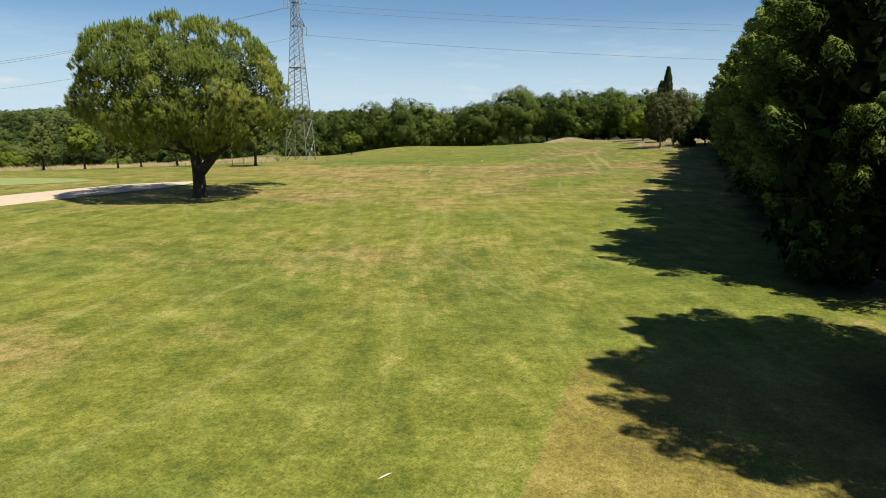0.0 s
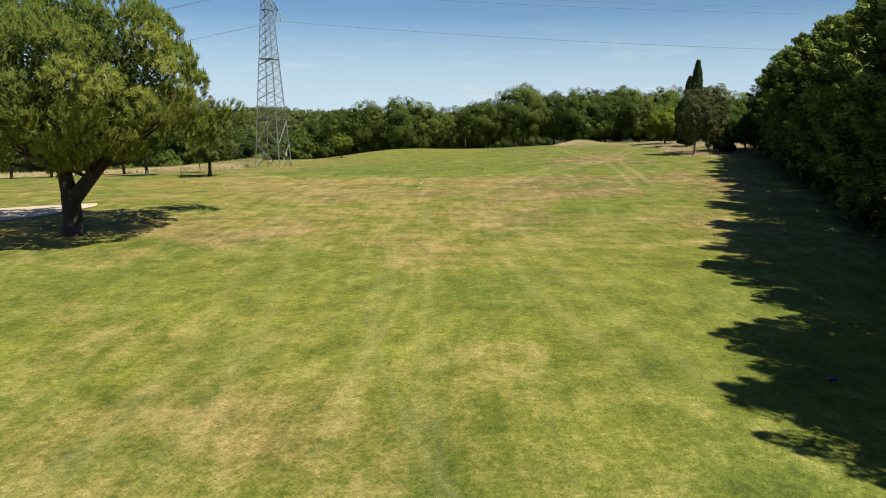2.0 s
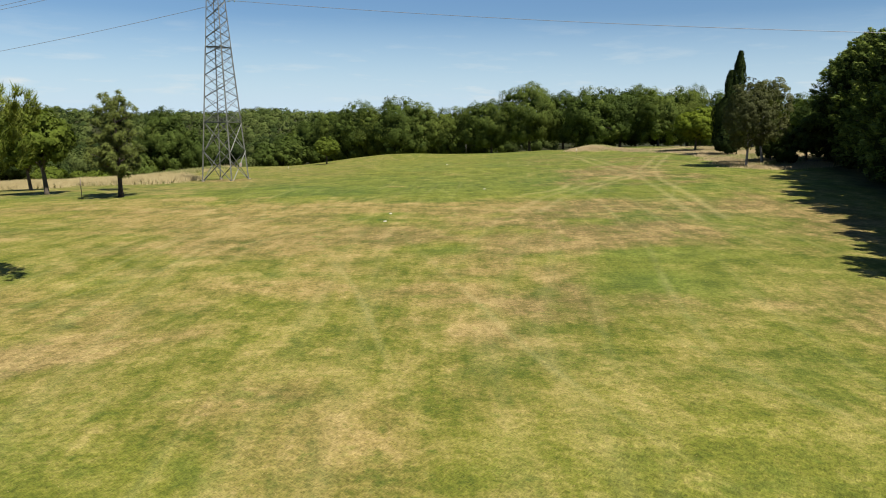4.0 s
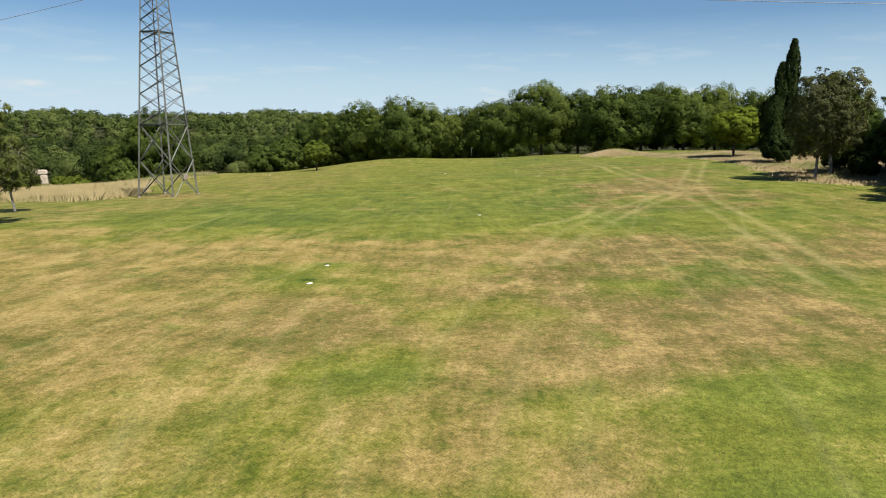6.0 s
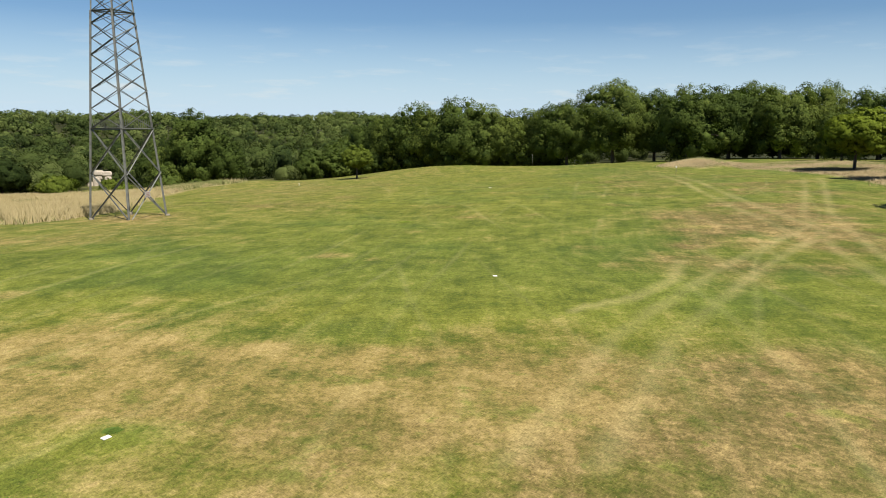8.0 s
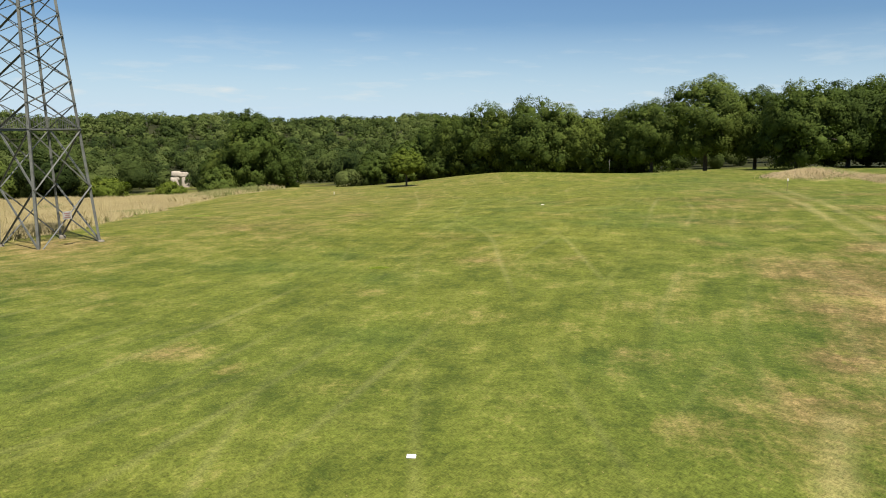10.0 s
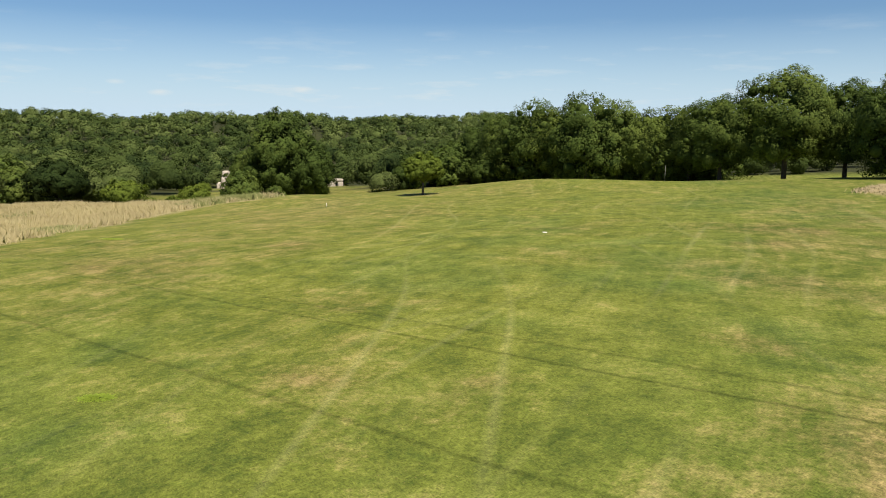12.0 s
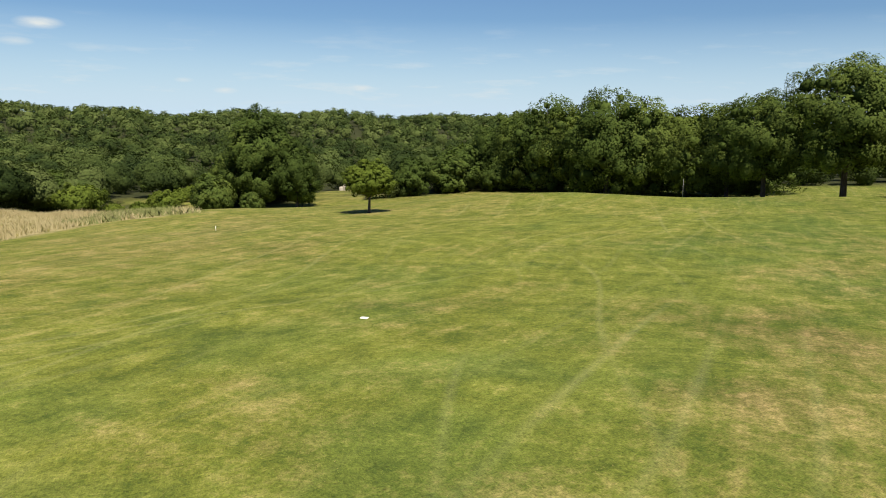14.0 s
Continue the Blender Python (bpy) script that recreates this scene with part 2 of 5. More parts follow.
def blob_mesh(name, pos, faces):
    """Many closed rounded shapes in one mesh: pos is (count, corners, 3)."""
    count, k = pos.shape[:2]
    f = (faces[None] + (np.arange(count) * k)[:, None, None]).reshape(-1, 3).astype(np.int32)
    me = bpy.data.meshes.new(name)
    me.vertices.add(count * k)
    me.vertices.foreach_set("co", np.ascontiguousarray(pos, dtype=np.float32).ravel())
    me.loops.add(f.size)
    me.loops.foreach_set("vertex_index", f.ravel())
    me.polygons.add(len(f))
    me.polygons.foreach_set("loop_start", np.arange(0, f.size, 3, dtype=np.int32))
    me.polygons.foreach_set("use_smooth", np.ones(len(f), dtype=bool))
    me.update(calc_edges=True)
    return me


def grid_mesh(name, xx, yy, zz):
    """A sheet over a grid of points (rows along y)."""
    ny, nx = xx.shape
    me = bpy.data.meshes.new(name)
    me.vertices.add(nx * ny)
    me.vertices.foreach_set("co", np.stack([xx, yy, zz], -1).astype(np.float32).ravel())
    i = np.arange(nx * ny).reshape(ny, nx)
    f = np.stack([i[:-1, :-1], i[:-1, 1:], i[1:, 1:], i[1:, :-1]], -1).reshape(-1, 4).astype(np.int32)
    me.loops.add(f.size)
    me.loops.foreach_set("vertex_index", f.ravel())
    me.polygons.add(len(f))
    me.polygons.foreach_set("loop_start", np.arange(0, f.size, 4, dtype=np.int32))
    me.polygons.foreach_set("use_smooth", np.ones(len(f), dtype=bool))
    me.update(calc_edges=True)
    return me


def part(name, data, mat, parent=None, label=""):
    """Links a bmesh or a mesh as one object, under a thing or a part."""
    if isinstance(data, bmesh.types.BMesh):
        me = bpy.data.meshes.new(name)
        data.to_mesh(me)
        data.free()
        data = me
    if mat:
        data.materials.append(mat)
    ob = new(name, data)
    if parent:
        ob.parent = parent
    return tagged(ob, label)


def tube(bm, pts, radii, seg=7, cap=True):
    """A tapered tube along points."""
    pts = [Vector(p) for p in pts]
    rings = []
    for i, p in enumerate(pts):
        d = (pts[min(i + 1, len(pts) - 1)] - pts[max(i - 1, 0)]).normalized()
        side = d.cross(Vector((0.31, 0.95, 0.08))).normalized()
        up = d.cross(side)
        rings.append([bm.verts.new(p + (side * math.cos(a) + up * math.sin(a)) * radii[i])
                      for a in (2 * math.pi * k / seg for k in range(seg))])
    for a, b in zip(rings, rings[1:]):
        for k in range(seg):
            f = bm.faces.new((a[k], a[(k + 1) % seg], b[(k + 1) % seg], b[k]))
            f.smooth = True
    if cap:
        bm.faces.new(rings[0][::-1])
        bm.faces.new(rings[-1])


def box(bm, sx, sy, sz, m=None, bevel=0.0):
    v = bmesh.ops.create_cube(bm, size=1.0, matrix=(m or Matrix()) @ Matrix.Diagonal((sx, sy, sz, 1)))["verts"]
    if bevel:
        bmesh.ops.bevel(bm, geom=list({e for x in v for e in x.link_edges}), offset=bevel, segments=1, affect="EDGES")


def empty(name, m, label, category, group=""):
    ob = new(name)
    ob.matrix_basis = m
    return tagged(ob, label, category, group)


def unit(v):
    return v / np.maximum(np.linalg.norm(v, axis=-1, keepdims=True), 1e-9)


def leaves(p, n, size, rng, width=0.55, tilt=0.6, along=None, fold=0.12):
    """Kite-shaped leaf clumps at p, facing about n, or lying along a direction."""
    k = len(p)
    n = unit(n + tilt * rng.normal(size=(k, 3)))
    t = rng.normal(size=(k, 3)) if along is None else along + 0.35 * rng.normal(size=(k, 3))
    t = unit(t - n * np.sum(t * n, 1, keepdims=True))
    b = np.cross(n, t)
    s = (size * (0.6 + 0.8 * rng.random(k)))[:, None]
    return np.stack([p - t * s * 0.5, p - b * s * width * 0.5 - n * s * fold, p + t * s * 0.5, p + b * s * width * 0.5 - n * s * fold], 1)


def leaf_tris(p, n, size, rng, width=0.8, tilt=0.7, along=None):
    """Three-cornered leaf clumps at p, facing about n."""
    k = len(p)
    n = unit(n + tilt * rng.normal(size=(k, 3)))
    t = rng.normal(size=(k, 3)) if along is None else along + 0.35 * rng.normal(size=(k, 3))
    t = unit(t - n * np.sum(t * n, 1, keepdims=True))
    b = np.cross(n, t)
    s = (size * (0.6 + 0.8 * rng.random(k)))[:, None]
    return np.stack([p + t * s * 0.6, p - t * s * 0.4 + b * s * width * 0.5, p - t * s * 0.4 - b * s * width * 0.5], 1)


def sphere_dirs(rng, count, low=-1.0):
    d = unit(rng.normal(size=(count * 6, 3)))
    return d[d[:, 2] > low][:count]


def smooth(a, b, v):
    t = np.clip((v - a) / (b - a), 0, 1)
    return t * t * (3 - 2 * t)


def grain(x, y, cell, seed):
    """Smooth value noise, 0 to 1."""
    table = np.random.default_rng(seed).random((256, 256))
    x, y = np.asarray(x), np.asarray(y)
    u, v = (0.83 * x + 0.56 * y) / cell, (0.83 * y - 0.56 * x) / cell
    i, j = np.floor(u).astype(int), np.floor(v).astype(int)
    fu, fv = u - i, v - j
    fu, fv = fu * fu * (3 - 2 * fu), fv * fv * (3 - 2 * fv)
    at = lambda a, b: table[a % 256, b % 256]
    return (at(i, j) * (1 - fu) + at(i + 1, j) * fu) * (1 - fv) + (at(i, j + 1) * (1 - fu) + at(i + 1, j + 1) * fu) * fv


# ---------------------------------------------------------------- ground
def knoll(x, y, cx, cy, rx, ry, h):
    return h * np.exp(-((x - cx) / rx) ** 2 - ((y - cy) / ry) ** 2)


def terrain(x, y):
    """Height of the ground: a level fairway that falls away past the pylon into a wooded valley, with hills behind."""
    x, y = np.asarray(x, float), np.asarray(y, float)
    run = 0.5 * ((y - 92) + np.sqrt((y - 92) ** 2 + 300))
    near = -0.036 * np.minimum(run, 160) + 0.05 * smooth(40, 140, y) * np.clip(x, -110, 48)
    near = near - 2.6 * smooth(198, 226, y - 0.25 * x)
    near = near + knoll(x, y, -11, 193, 15, 12, 1.2) + knoll(x, y, 30.5, 167, 5.5, 5, 1.25) + knoll(x, y, -22.5, 108, 14, 14, 0.15) + knoll(x, y, -50, 146, 16, 18, -0.8) + knoll(x, y, -43, 170, 11, 14, 0.9) + knoll(x, y, -78, 198, 42, 36, -2.0)
    far = -20 + 2.5 * np.sin(x * 0.011 + 1) * np.cos(y * 0.013)
    d = np.hypot(x, y - 100)
    bear = np.degrees(np.arctan2(x, y - 60))
    top = 1.2 + 6.5 * (1 - smooth(-62, -38, bear)) + 2 * np.sin(bear * 0.33) + 1.5 * np.sin(bear * 0.8 + 1)
    hill = far + (top - far) * smooth(330, 760, d)
    w = smooth(165, 300, d) * (1 - smooth(-20, 60, x))
    return near * (1 - w) + hill * w + knoll(x, y, -172, 326, 46, 46, -6.0) + knoll(x, y, -104, 294, 24, 20, -2.0)


def ground_z(x, y):
    return float(terrain(x, y))


def axis(lo, hi, step, reach, grow=1.12):
    a = list(np.arange(lo, hi + step / 2, step))
    s = step
    while a[-1] < reach:
        s = min(s * grow, 120)
        a.append(a[-1] + s)
    s = step
    while a[0] > -reach:
        s = min(s * grow, 120)
        a.insert(0, a[0] - s)
    return np.array(a)


def meadow(x, y):
    """1 in the uncut dry grass west of the pylon."""
    e = np.interp(y, (96, 104, 109, 113, 118, 122, 134, 146, 153, 160, 164, 168, 173), (-28, -27.5, -26.5, -27, -29, -31.2, -38, -44.5, -46.5, -46, -43.5, -40, -60))
    e = e + 2.0 * (grain(x, y, 3.0, 31) - 0.5)
    front = np.interp(x, (-90, -60, -46, -36, -25), (126, 124, 116, 107, 103)) + 3 * (grain(x, y, 4, 33) - 0.5)
    strip = np.interp(x, (-90, -50, -36, -25), (99, 100, 103.5, 105)) + 2 * (grain(x, y, 3, 34) - 0.5)
    back = smooth(-0.6, 0.6, y - front)
    low = 0.6 * smooth(-0.5, 0.5, y - strip) * smooth(0.30, 0.55, grain(x, y, 5, 35))
    return (1 - smooth(-0.6, 0.6, x - e)) * np.maximum(back, low) * (1 - smooth(174, 180, y))


def rough_strip(x, y):
    """1 in the dry rough round the birch and on the mound."""
    w = (grain(x, y, 2.5, 41) - 0.5) * 3
    left = np.interp(y, (98, 104, 112, 125, 138, 150, 166), (34, 31, 33, 35.5, 37, 36, 33))
    a = smooth(-0.8, 0.8, x + w * 0.5 - left) * smooth(98, 102, y + w) * (1 - smooth(168, 176, y)) * (1 - smooth(52, 56, x))
    b = smooth(0.22, 0.45, knoll(x, y, 30.5, 166, 5.6, 4.5, 1.0) + w * 0.05)
    return np.maximum(a, b)


def blob(x, y, cx, cy, rx, ry):
    return np.exp(-(((x - cx) / rx) ** 2 + ((y - cy) / ry) ** 2))


def dryness(x, y):
    """How burnt the turf is, 0 to 1."""
    n = 0.45 * grain(x, y, 6, 1) + 0.33 * grain(x, y, 2.2, 2) + 0.22 * grain(x, y, 1.0, 3)
    d = 0.46 * smooth(0.40, 0.72, n) * (1 - 0.40 * smooth(80, 95, y))
    w = 1.6 * (grain(x, y, 5, 7) - 0.5) + 0.8 * (grain(x, y, 1.3, 8) - 0.5)
    band = smooth(73.2, 75.0, y + w) * (1 - smooth(78.0, 79.8, y + w)) * (1 - smooth(11, 16, np.abs(x - 0.5)))
    low = smooth(58, 66, y + 2 * w) * (1 - smooth(76, 80, y)) * (1 - smooth(17, 24, np.abs(x - 3)))
    d = d + 0.74 * band * (0.45 + 0.75 * smooth(0.25, 0.55, grain(x, y, 1.7, 9))) + 0.34 * low * smooth(0.30, 0.60, n + 0.1)
    for cx, cy, rx, ry, a in ((13, 71, 5, 3.2, 0.3), (-19, 75, 6, 3, 0.5), (-15, 83, 5, 2, 0.35), (-7, 64, 4.5, 3.5, 0.45), (5, 59, 5, 3, 0.45),
                              (6, 52.5, 4, 2.5, 0.4), (3, 47, 4.5, 3, 0.4), (-7, 47, 5, 3, 0.45), (-4, 26, 3, 2.5, 0.3), (-11, 16, 3, 1.6, 0.35),
                              (16, 68, 5, 3, 0.2), (21, 106, 4.5, 14, 0.85), (27, 120, 5, 14, 0.5), (24, 142, 6, 12, 0.5), (17, 96, 4, 8, 0.35),
                              (-1.1, 97.8, 2.2, 1.6, 0.45), (-0.5, 91.5, 2.8, 1.5, 0.6), (-4, 91, 4, 1.6, 0.18), (9, 90.5, 4, 1.4, 0.4), (2.6, 90.6, 1.6, 1.2, 0.4), (9.6, 92, 2, 2, 0.35), (0.2, 113, 2, 1.6, 0.5), (1.9, 108.8, 1.6, 0.8, 0.55),
                              (2.1, 105.5, 1.4, 0.7, 0.5), (6.3, 106.3, 1.6, 0.8, 0.5), (13.3, 120, 2, 1.6, 0.35), (12.1, 111, 2.2, 1.3, 0.4), (-10, 137.3, 5, 1.5, 0.4), (-11.4, 126, 3, 1.4, 0.4),
                              (-15.2, 116.6, 3, 2, 0.45), (2.1, 127.4, 2.2, 1.2, 0.45), (6.2, 123.9, 1.6, 0.8, 0.45), (4.6, 122, 1.4, 0.6, 0.4), (1.2, 136.5, 3.6, 2.4, 0.4), (5.6, 143.6, 2.4, 1.8, 0.45),
                              (4.1, 58.5, 0.7, 0.9, 0.9), (1.4, 54.8, 1.2, 0.8, 0.5), (5.4, 55.1, 1.2, 1.3, 0.5), (-2.8, 54.8, 1.6, 0.6, 0.5), (10.7, 66.1, 2, 1.5, 0.4), (4.1, 68.2, 2, 1.5, 0.4), (-5.5, 71.4, 2.6, 1.5, 0.45),
                              (-8, 134, 3, 2, 0.45), (14.2, 130.2, 2.2, 1.6, 0.4), (12.9, 138.5, 2, 2, 0.35), (-4.6, 160.8, 7, 1.6, 0.45), (16.3, 137.5, 2, 3, 0.35),
                              (2.7, 91.9, 1.7, 0.8, 0.7), (10.2, 92.1, 2.2, 1.2, 0.7), (12.0, 93.5, 1.8, 1.0, 0.6), (14.6, 101, 1.6, 5, 0.6), (1.0, 89.8, 1.8, 0.7, 0.7), (-1.9, 90.4, 1.2, 0.6, 0.5)):
        d = d + (0.65 if cy > 95 else 1.0) * a * blob(x, y, cx, cy, rx, ry) * (0.35 + 1.3 * smooth(0.3, 0.7, n))
    d = d + 0.06 * smooth(6, 17, x) * smooth(50, 66, y) + 0.10 * smooth(8, 14, x) * smooth(76, 84, y) * (1 - smooth(92, 104, y)) + 0.05 * smooth(110, 150, y)
    d = d + 0.35 * smooth(36, 48, y) * (1 - smooth(78, 84, y))
    d = d + 0.30 * smooth(86, 90, y + w) * (1 - smooth(95, 99, y + w)) * smooth(0.25, 0.6, n + 0.1)
    d = d + 0.26 * smooth(3, 14, -x) * smooth(92, 104, y) + 0.8 * blob(x, y, -22.3, 107.3, 3.0, 3.2) + 0.30 * blob(x, y, -32, 97, 12, 8) + 0.25 * blob(x, y, -21, 88, 8, 6)
    line = np.interp(y, (-20, 9.3, 13.4, 20, 24.5, 40), (0.4, 1.2, 2.6, 4.8, 6.4, 10))
    d = d + (-0.4 * blob(x - line, 0 * y, -0.35, 0, 0.5, 1)) * (1 - smooth(14.5, 18, y))
    for cx, cy, rx, ry, a in ((-2.2, 71.0, 3.2, 2.0, 0.9), (-1.0, 73.2, 1.2, 0.7, 0.9), (10, 60.4, 3.2, 1.5, 0.8), (-2, 89, 16, 6, 0.55), (7, 28, 4, 7, 0.4), (2, 16, 6, 5, 0.15), (9, 55.8, 2.3, 2.2, 0.7), (15, 67, 6, 5, 0.3), (-4.1, 56.6, 1.2, 0.8, 0.5), (1.9, 61.4, 1.6, 1.0, 0.5), (3, 66.1, 1.2, 0.8, 0.4), (6.7, 66.2, 1.1, 0.8, 0.4), (9.8, 69.7, 1.5, 1, 0.4), (8.5, 130.6, 3, 1.2, 0.4), (9.8, 118.5, 3, 1.6, 0.4), (5.7, 111.5, 1.8, 1.0, 0.4), (1.8, 93.2, 1.8, 1.4, 0.4)):
        d = d - a * blob(x, y, cx, cy, rx, ry)
    return np.clip(d, 0, 1)


def burnt_and_dimmed(x, y):
    """Where the dead turf is brown rather than straw-coloured, and the right side painted less lit."""
    # last term darkens the right side in place of the turf's weaker sheen
    d = 0.35 * smooth(0.45, 0.7, grain(x, y, 4, 71)) + 0.45 * smooth(84, 92, y) + 0.55 * smooth(2, 12, x) * smooth(40, 56, y)
    for cx, cy, rx, ry, s in ((14, 70, 8, 5, 0.75), (8, 54, 6, 4, 0.6), (-8, 47, 6, 4, 0.6), (-7, 64, 6, 4, 0.4), (5, 66, 8, 3.5, 0.5), (22, 84, 6, 8, 0.6), (24, 110, 5, 20, 0.5)):
        d = d + s * blob(x, y, cx, cy, rx, ry)
    return np.clip(d, 0, 1)


def lush_and_sheen(x, y):
    """Where the turf is a deeper green, with its uneven sheen painted in."""
    n = 0.6 * grain(x, y, 6, 11) + 0.4 * grain(x, y, 2.0, 12)
    a = 0.55 * smooth(0.5, 0.75, n)
    for cx, cy, rx, ry, s in ((-2.2, 71.0, 2.8, 1.8, 0.5), (-0.8, 73.4, 0.9, 0.5, 0.8), (10, 60.4, 3, 1.3, 0.5), (-3, 89, 14, 5, 0.35), (8.5, 25, 4, 10, 0.7), (9, 55.8, 2.2, 2.0, 0.8), (14, 68, 6, 5, 0.45), (-4.1, 56.6, 1.1, 0.7, 0.5), (1.9, 61.4, 1.5, 0.9, 0.4), (-2, 14, 4, 6, 0.25), (8.5, 130.6, 3, 1.0, 0.5), (-0.3, 135.7, 1.6, 1.2, 0.4), (9.5, 118.7, 2.5, 1.2, 0.6), (5.7, 111.6, 1.5, 0.8, 0.5), (13.2, 113, 1.5, 1, 0.4), (1.8, 93.5, 1.8, 1.4, 0.4)):
        a = a + s * blob(x, y, cx, cy, rx, ry)
    # less deep green far left: the brighter sheen put into the colour
    a = a * (1 - 0.75 * smooth(1, 12, -x) * smooth(98, 112, y))
    # last term: the right side's duller sheen put into the colour
    return np.clip(a + 0.12 * smooth(80, 95, y) + 0.35 * smooth(79, 86, y) * (1 - smooth(100, 114, y)) * (1 - smooth(12, 18, x)) + 0.32 * smooth(4, 13, x) * smooth(44, 54, y), 0, 1)


def near_line(x, y, pts, half):
    """1 within a stripe along a polyline."""
    best = np.full(np.shape(x), 1e9)
    for (ax, ay), (bx, by) in zip(pts, pts[1:]):
        t = np.clip(((x - ax) * (bx - ax) + (y - ay) * (by - ay)) / ((bx - ax) ** 2 + (by - ay) ** 2), 0, 1)
        best = np.minimum(best, np.hypot(x - ax - t * (bx - ax), y - ay - t * (by - ay)))
    return 1 - smooth(half * 0.4, half, best)


def tracks(x, y):
    """Pale wheel marks of the mowers."""
    t = np.zeros(np.shape(x))
    for shift in (0.0, 1.5):
        t = np.maximum(t, near_line(x, y, [(16 + shift, 70), (17.5 + shift, 80), (19 + shift, 92), (22 + shift, 104), (28 + shift, 120), (33 + shift, 134)], 0.34))
        t = np.maximum(t, near_line(x, y, [(6 + shift, 73), (8.5 + shift, 80), (13 + shift, 88), (20 + shift, 99)], 0.34))
        t = np.maximum(t, 0.45 * near_line(x, y, [(-5.3 + shift, 25), (-5.6 + shift, 32), (-8 + shift, 48), (-11 + shift, 66)], 0.34))
        t = np.maximum(t, 0.45 * near_line(x, y, [(-1.2 + shift, 27), (-1.5 + shift, 45), (-2.5 + shift, 68)], 0.34))
        t = np.maximum(t, 0.45 * near_line(x, y, [(5 + shift, 29), (3.6 + shift, 37), (3 + shift, 50), (6 + shift, 66)], 0.34))
        t = np.maximum(t, near_line(x, y, [(19 + shift, 96), (19.5 + shift, 110), (21 + shift, 130), (22 + shift, 150)], 0.42))
    t = np.maximum(t, 1.3 * near_line(x, y, [(7.6, 82.6), (9.6, 84.0), (11.2, 86.4), (12.2, 90)], 0.34))
    return t * (0.35 + 0.65 * grain(x, y, 2.2, 21))


def glade(x, y):
    """1 in the open grass strips that lead down to the two ruins."""
    g = np.zeros(np.shape(x))
    for ax, ay, bx, by, half, narrow in ((-49, 150, -176, 331, 11.0, 0.62), (-48, 203, -107, 299, 9, 0.35)):
        t = np.clip(((x - ax) * (bx - ax) + (y - ay) * (by - ay)) / ((bx - ax) ** 2 + (by - ay) ** 2), 0, 1)
        g = np.maximum(g, np.hypot(x - ax - t * (bx - ax), y - ay - t * (by - ay)) < half * (1 - narrow * t))
    return g


def litter_and_shade(x, y):
    """Dark fallen leaves, bare earth and painted shade under the woods and along the conifer screen."""
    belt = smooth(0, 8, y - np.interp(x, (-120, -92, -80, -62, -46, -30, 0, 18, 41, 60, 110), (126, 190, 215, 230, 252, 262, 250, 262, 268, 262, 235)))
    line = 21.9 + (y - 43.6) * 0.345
    # the strip leaves out the ground where sun falls through the screen's gap
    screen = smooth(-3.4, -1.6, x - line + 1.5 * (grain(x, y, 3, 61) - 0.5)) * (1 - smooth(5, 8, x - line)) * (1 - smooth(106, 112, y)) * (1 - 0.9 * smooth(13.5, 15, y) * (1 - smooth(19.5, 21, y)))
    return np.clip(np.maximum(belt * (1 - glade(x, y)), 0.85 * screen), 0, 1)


EDGE_SLOPE, EDGE_START = 0.342, -1.98


